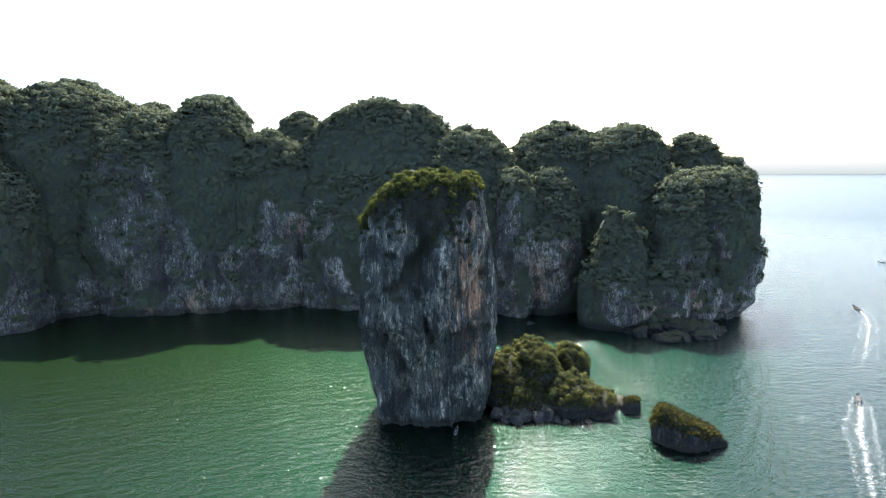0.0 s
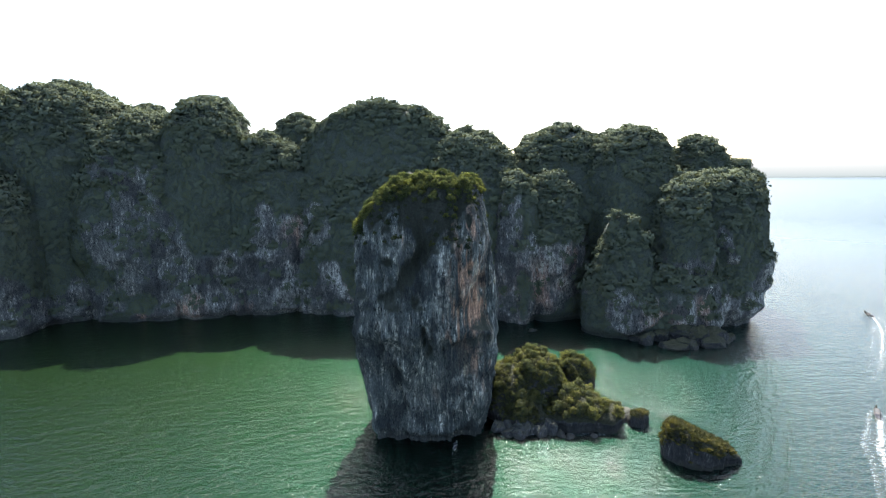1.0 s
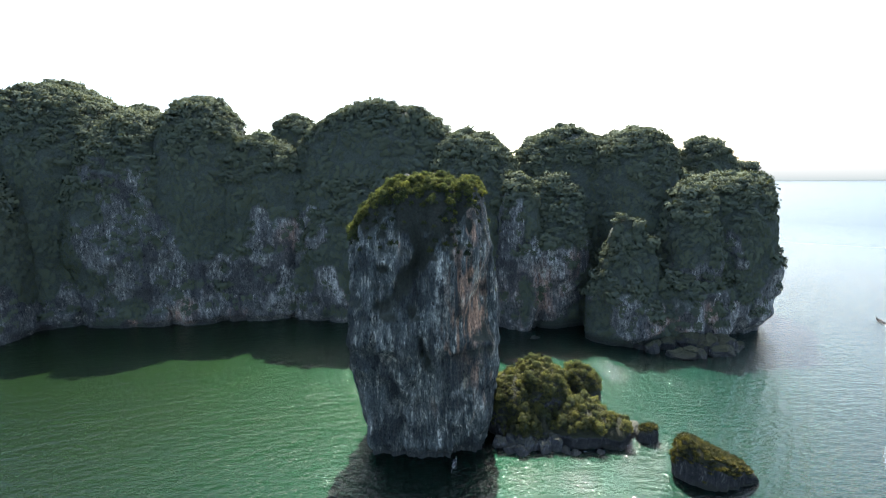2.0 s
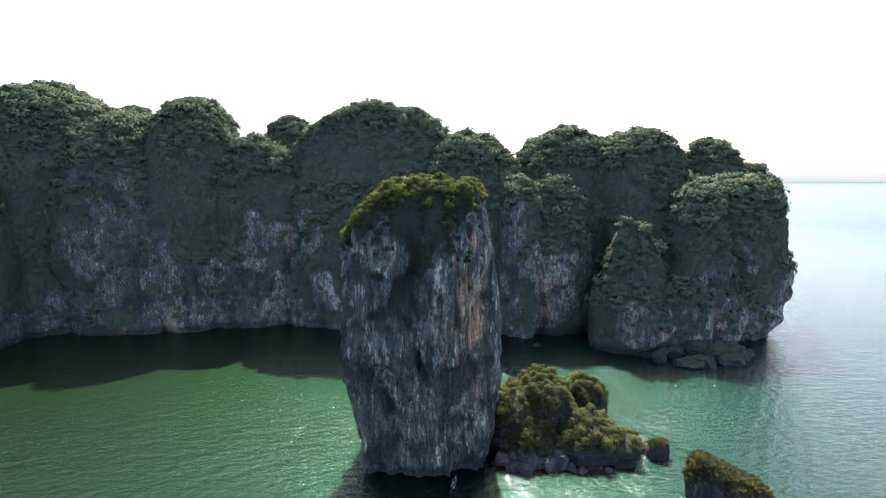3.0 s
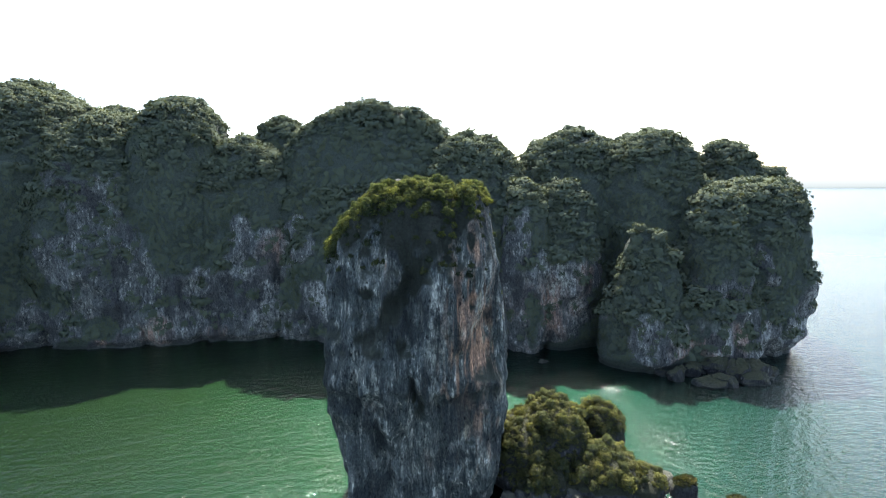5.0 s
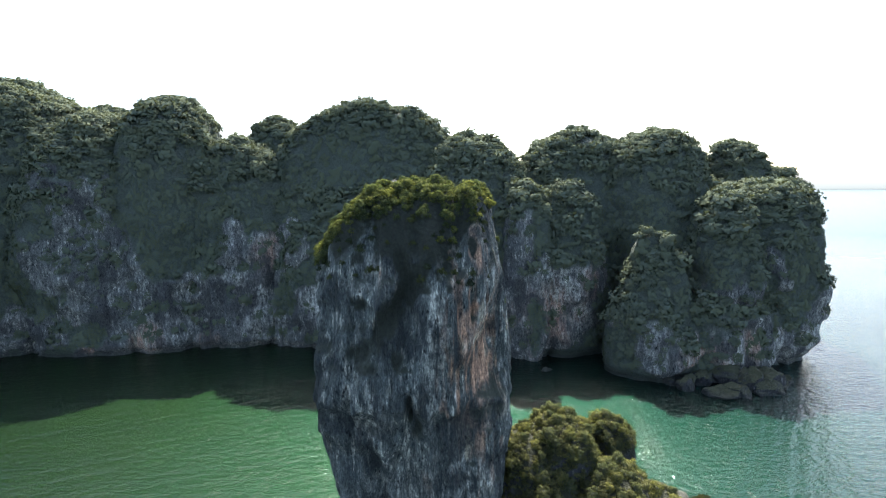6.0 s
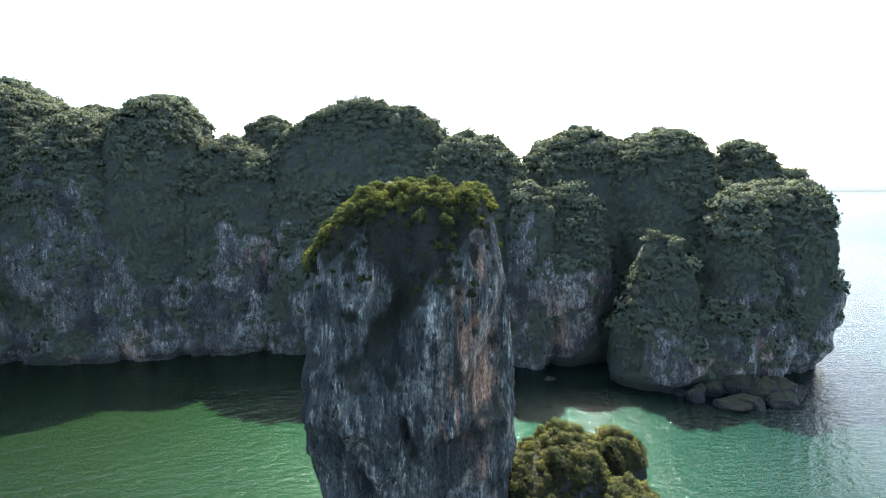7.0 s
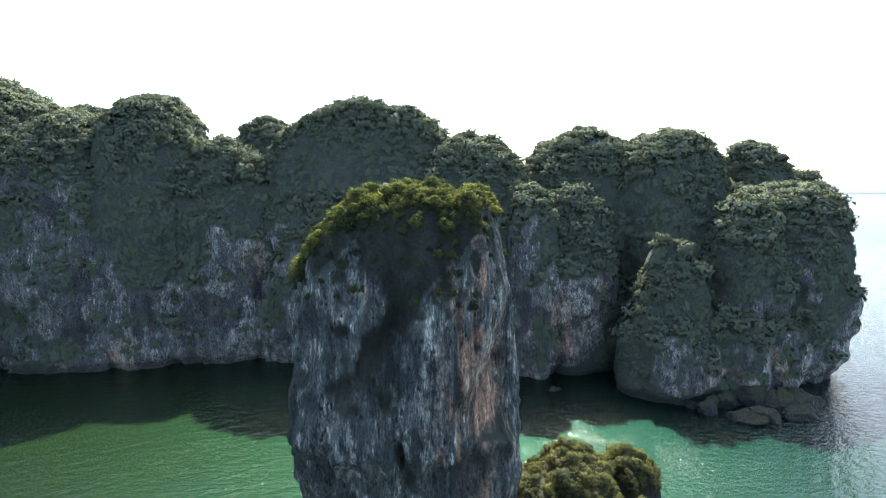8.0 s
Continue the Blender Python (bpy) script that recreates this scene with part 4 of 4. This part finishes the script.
# ---- boats and their wakes ----
HULL = plain("dark_boat_wood", (0.035, 0.026, 0.021), 0.5)
WHITE = plain("white_boat_paint", (0.5, 0.5, 0.49), 0.4)
CANVAS = plain("pale_canopy_canvas", (0.018, 0.019, 0.021), 0.8)
STEEL = plain("engine_steel", (0.12, 0.12, 0.13), 0.4, 0.7)


def loft(stations, ring):
    """Quads between equal rings of points, one ring a station."""
    V = [p for st in stations for p in ring(*st)]
    k = len(V) // len(stations)
    return V, [(a * k + i, a * k + i + 1, (a + 1) * k + i + 1, (a + 1) * k + i) for a in range(len(stations) - 1) for i in range(k - 1)]


def longtail(length, beam, paint, label, m, group="boats on the bay"):
    """A long-tail boat: slim hull with a rising prow, floor boards, canopy on posts, engine with its long shaft. It points to +y."""
    boat = tagged(new("longtail_boat"), label, "boat", group)
    L, B = length / 2, beam / 2
    st = [(y * L, w * B, z) for y, w, z in ((-1.0, 0.55, 0.62), (-0.8, 0.78, 0.55), (-0.4, 1.0, 0.5), (0.0, 1.0, 0.52), (0.4, 0.85, 0.62), (0.7, 0.55, 0.95), (0.9, 0.25, 1.6), (1.02, 0.06, 2.3))]
    V, F = loft(st, lambda y, w, z: [(-w * 0.93, y, z - 0.06), (-w, y, z), (-w * 0.8, y, z * 0.35), (-w * 0.35, y, -0.25 + max(0, y / L - 0.5) * 1.8), (w * 0.35, y, -0.25 + max(0, y / L - 0.5) * 1.8), (w * 0.8, y, z * 0.35), (w, y, z), (w * 0.93, y, z - 0.06)])
    part("hull", mesh_from("hull", V, F, paint), boat)
    V, F = loft(st[:6], lambda y, w, z: [(-w * 0.82, y, 0.22), (0, y, 0.2), (w * 0.82, y, 0.22)])
    part("floor", mesh_from("floor", V, F, HULL), boat)
    V, F = loft([(-0.55 * L, 1), (-0.2 * L, 1), (0.25 * L, 1)], lambda y, w: [(x * B * 1.02, y, 1.95 - 0.28 * x * x - d) for x, d in ((-1, 0.05), (-1, 0), (-0.5, 0), (0, 0), (0.5, 0), (1, 0), (1, 0.05))])
    part("canopy", mesh_from("canopy", V, F, CANVAS), boat)
    for x in (-0.9, 0.9):
        for y in (-0.5, -0.1, 0.22):
            V, F = tube((x * B, y * L, 0.4), (x * B, y * L, 1.75), 0.035, 0.035)
            part("post", mesh_from("post", V, F, STEEL), boat)
    V, F = tube((0, -0.98 * L, 0.75), (0, -0.82 * L, 1.05), 0.26, 0.22, 8)
    engine = part("engine", mesh_from("engine", V, F, STEEL), boat)
    V, F = tube((0, -0.98 * L, 0.8), (0.3, -1.0 * L - 2.6, -0.1), 0.05, 0.04)
    part("shaft", mesh_from("shaft", V, F, STEEL), engine)
    boat.matrix_world = m
    return boat


m, tr, bs = material("wake_foam")
at = tr.nodes.new("ShaderNodeTexCoord").outputs["Object"]
dens = tr.nodes.new("ShaderNodeAttribute")
dens.attribute_name = "foam"
lace = maths(tr, "ADD", maths(tr, "MULTIPLY", noise_tex(tr, at, 0.8, 8, 0.74), 3.6), -1.8)
alpha = ramp(tr, maths(tr, "ADD", dens.outputs["Fac"], lace), [(0.24, (0, 0, 0)), (0.7, (0.16, 0.16, 0.16)), (1.3, (0.52, 0.52, 0.52))])
bs.inputs["Base Color"].default_value = (0.42, 0.44, 0.44, 1)
bs.inputs["Roughness"].default_value = 0.7
tr.links.new(alpha, bs.inputs["Alpha"])
bump(tr, bs, lace, 0.6, 0.4)
FOAM = m


def wake(line, label, core=0.72, edge=0.36):
    """Foam on the water along a line of (x, y, half width, strength), boat first."""
    line = np.array(line, float)
    t = np.linspace(0, len(line) - 1, 8 * len(line))
    X = np.stack([np.interp(t, np.arange(len(line)), line[:, k]) for k in range(4)], 1)
    d = np.gradient(X[:, :2], axis=0)
    d /= np.linalg.norm(d, axis=1)[:, None]
    across = np.stack([-d[:, 1], d[:, 0]], 1)
    u = np.linspace(-1, 1, 17)
    V = np.zeros((len(X), len(u), 3))
    V[:, :, :2] = X[:, None, :2] + across[:, None, :] * (u[None, :, None] * X[:, None, 2:3])
    V[:, :, 2] = 0.05
    foam = (0.14 + core * np.exp(-(u / 0.24) ** 2) + edge * np.exp(-((np.abs(u) - 0.72) / 0.18) ** 2))[None, :] * X[:, 3:4] * 1.12
    foam[:, [0, -1]] = -1.2
    n = len(u)
    i = np.arange(len(X) - 1)[:, None] * n + np.arange(n - 1)[None, :]
    F = np.stack([i, i + 1, i + n + 1, i + n], -1).reshape(-1, 4)
    me = mesh_from("wake", V.reshape(-1, 3), F, FOAM)
    me.attributes.new("foam", "FLOAT", "POINT").data.foreach_set("value", foam.ravel().astype(np.float32))
    return tagged(new("wake", me), label, "wake", kind="stuff")


longtail(9.5, 2.0, HULL, "dark wooden long-tail boat with a pale canopy, running out to sea", pose(165.5, 177.5, 0.1, 2, 0, -36))
wake([(167, 179.5, 2.0, 1.0), (164, 175, 4.2, 1.2), (157, 166.3, 5.0, 1.0), (147.5, 156, 6.0, 0.95), (139, 144, 5.2, 0.85), (129.5, 131.5, 4.6, 0.8), (121, 120, 4.0, 0.6), (112, 108, 4.0, 0.3)], "white foam wake behind a running boat")
longtail(8.5, 1.9, HULL, "dark wooden long-tail boat crossing the bay mouth", pose(269.0, 299.0, 0.1, 2, 0, -8))
wake([(269, 301, 1.5, 1.0), (268.5, 296, 4.0, 1.1), (262, 285, 4.6, 0.9), (250.5, 269, 5.0, 0.85), (228.5, 245, 5.5, 0.75), (206, 220.6, 5.5, 0.55), (190, 207, 6.0, 0.3)], "white foam wake behind a running boat")
longtail(3.6, 1.2, WHITE, "small white boat lying at the foot of the rock pillar", pose(2.3, 158.6, 0.05, 0, 0, -20))
longtail(9.0, 2.4, WHITE, "small white boat far out on the open water", pose(417, 442, 0.05, 0, 0, 70))
wake([(18, 164.5, 1.2, 0.5), (23, 165.5, 2.0, 0.9), (29, 166.0, 2.2, 1.0), (35, 167.2, 2.0, 0.9), (41, 168.3, 1.8, 0.8), (47, 167.0, 1.8, 0.8), (54, 166.0, 1.6, 0.7), (62, 167.5, 1.5, 0.5), (68, 172.5, 1.8, 0.8)], "white wash of small waves at the foot of the islet", 0.55, 0.25)
wake([(1085, 1205, 3, 0.7), (1040, 1180, 6, 0.8), (930, 1150, 7, 0.65), (820, 1100, 8, 0.45), (700, 1045, 9, 0.25)], "long thin white wake far out at sea", 0.9, 0.2)

for ob in (*GREEN, *DEEP, *TAN, *GRASS, *TREES):
    for o in (*ob.children_recursive, ob):
        bpy.data.objects.remove(o)
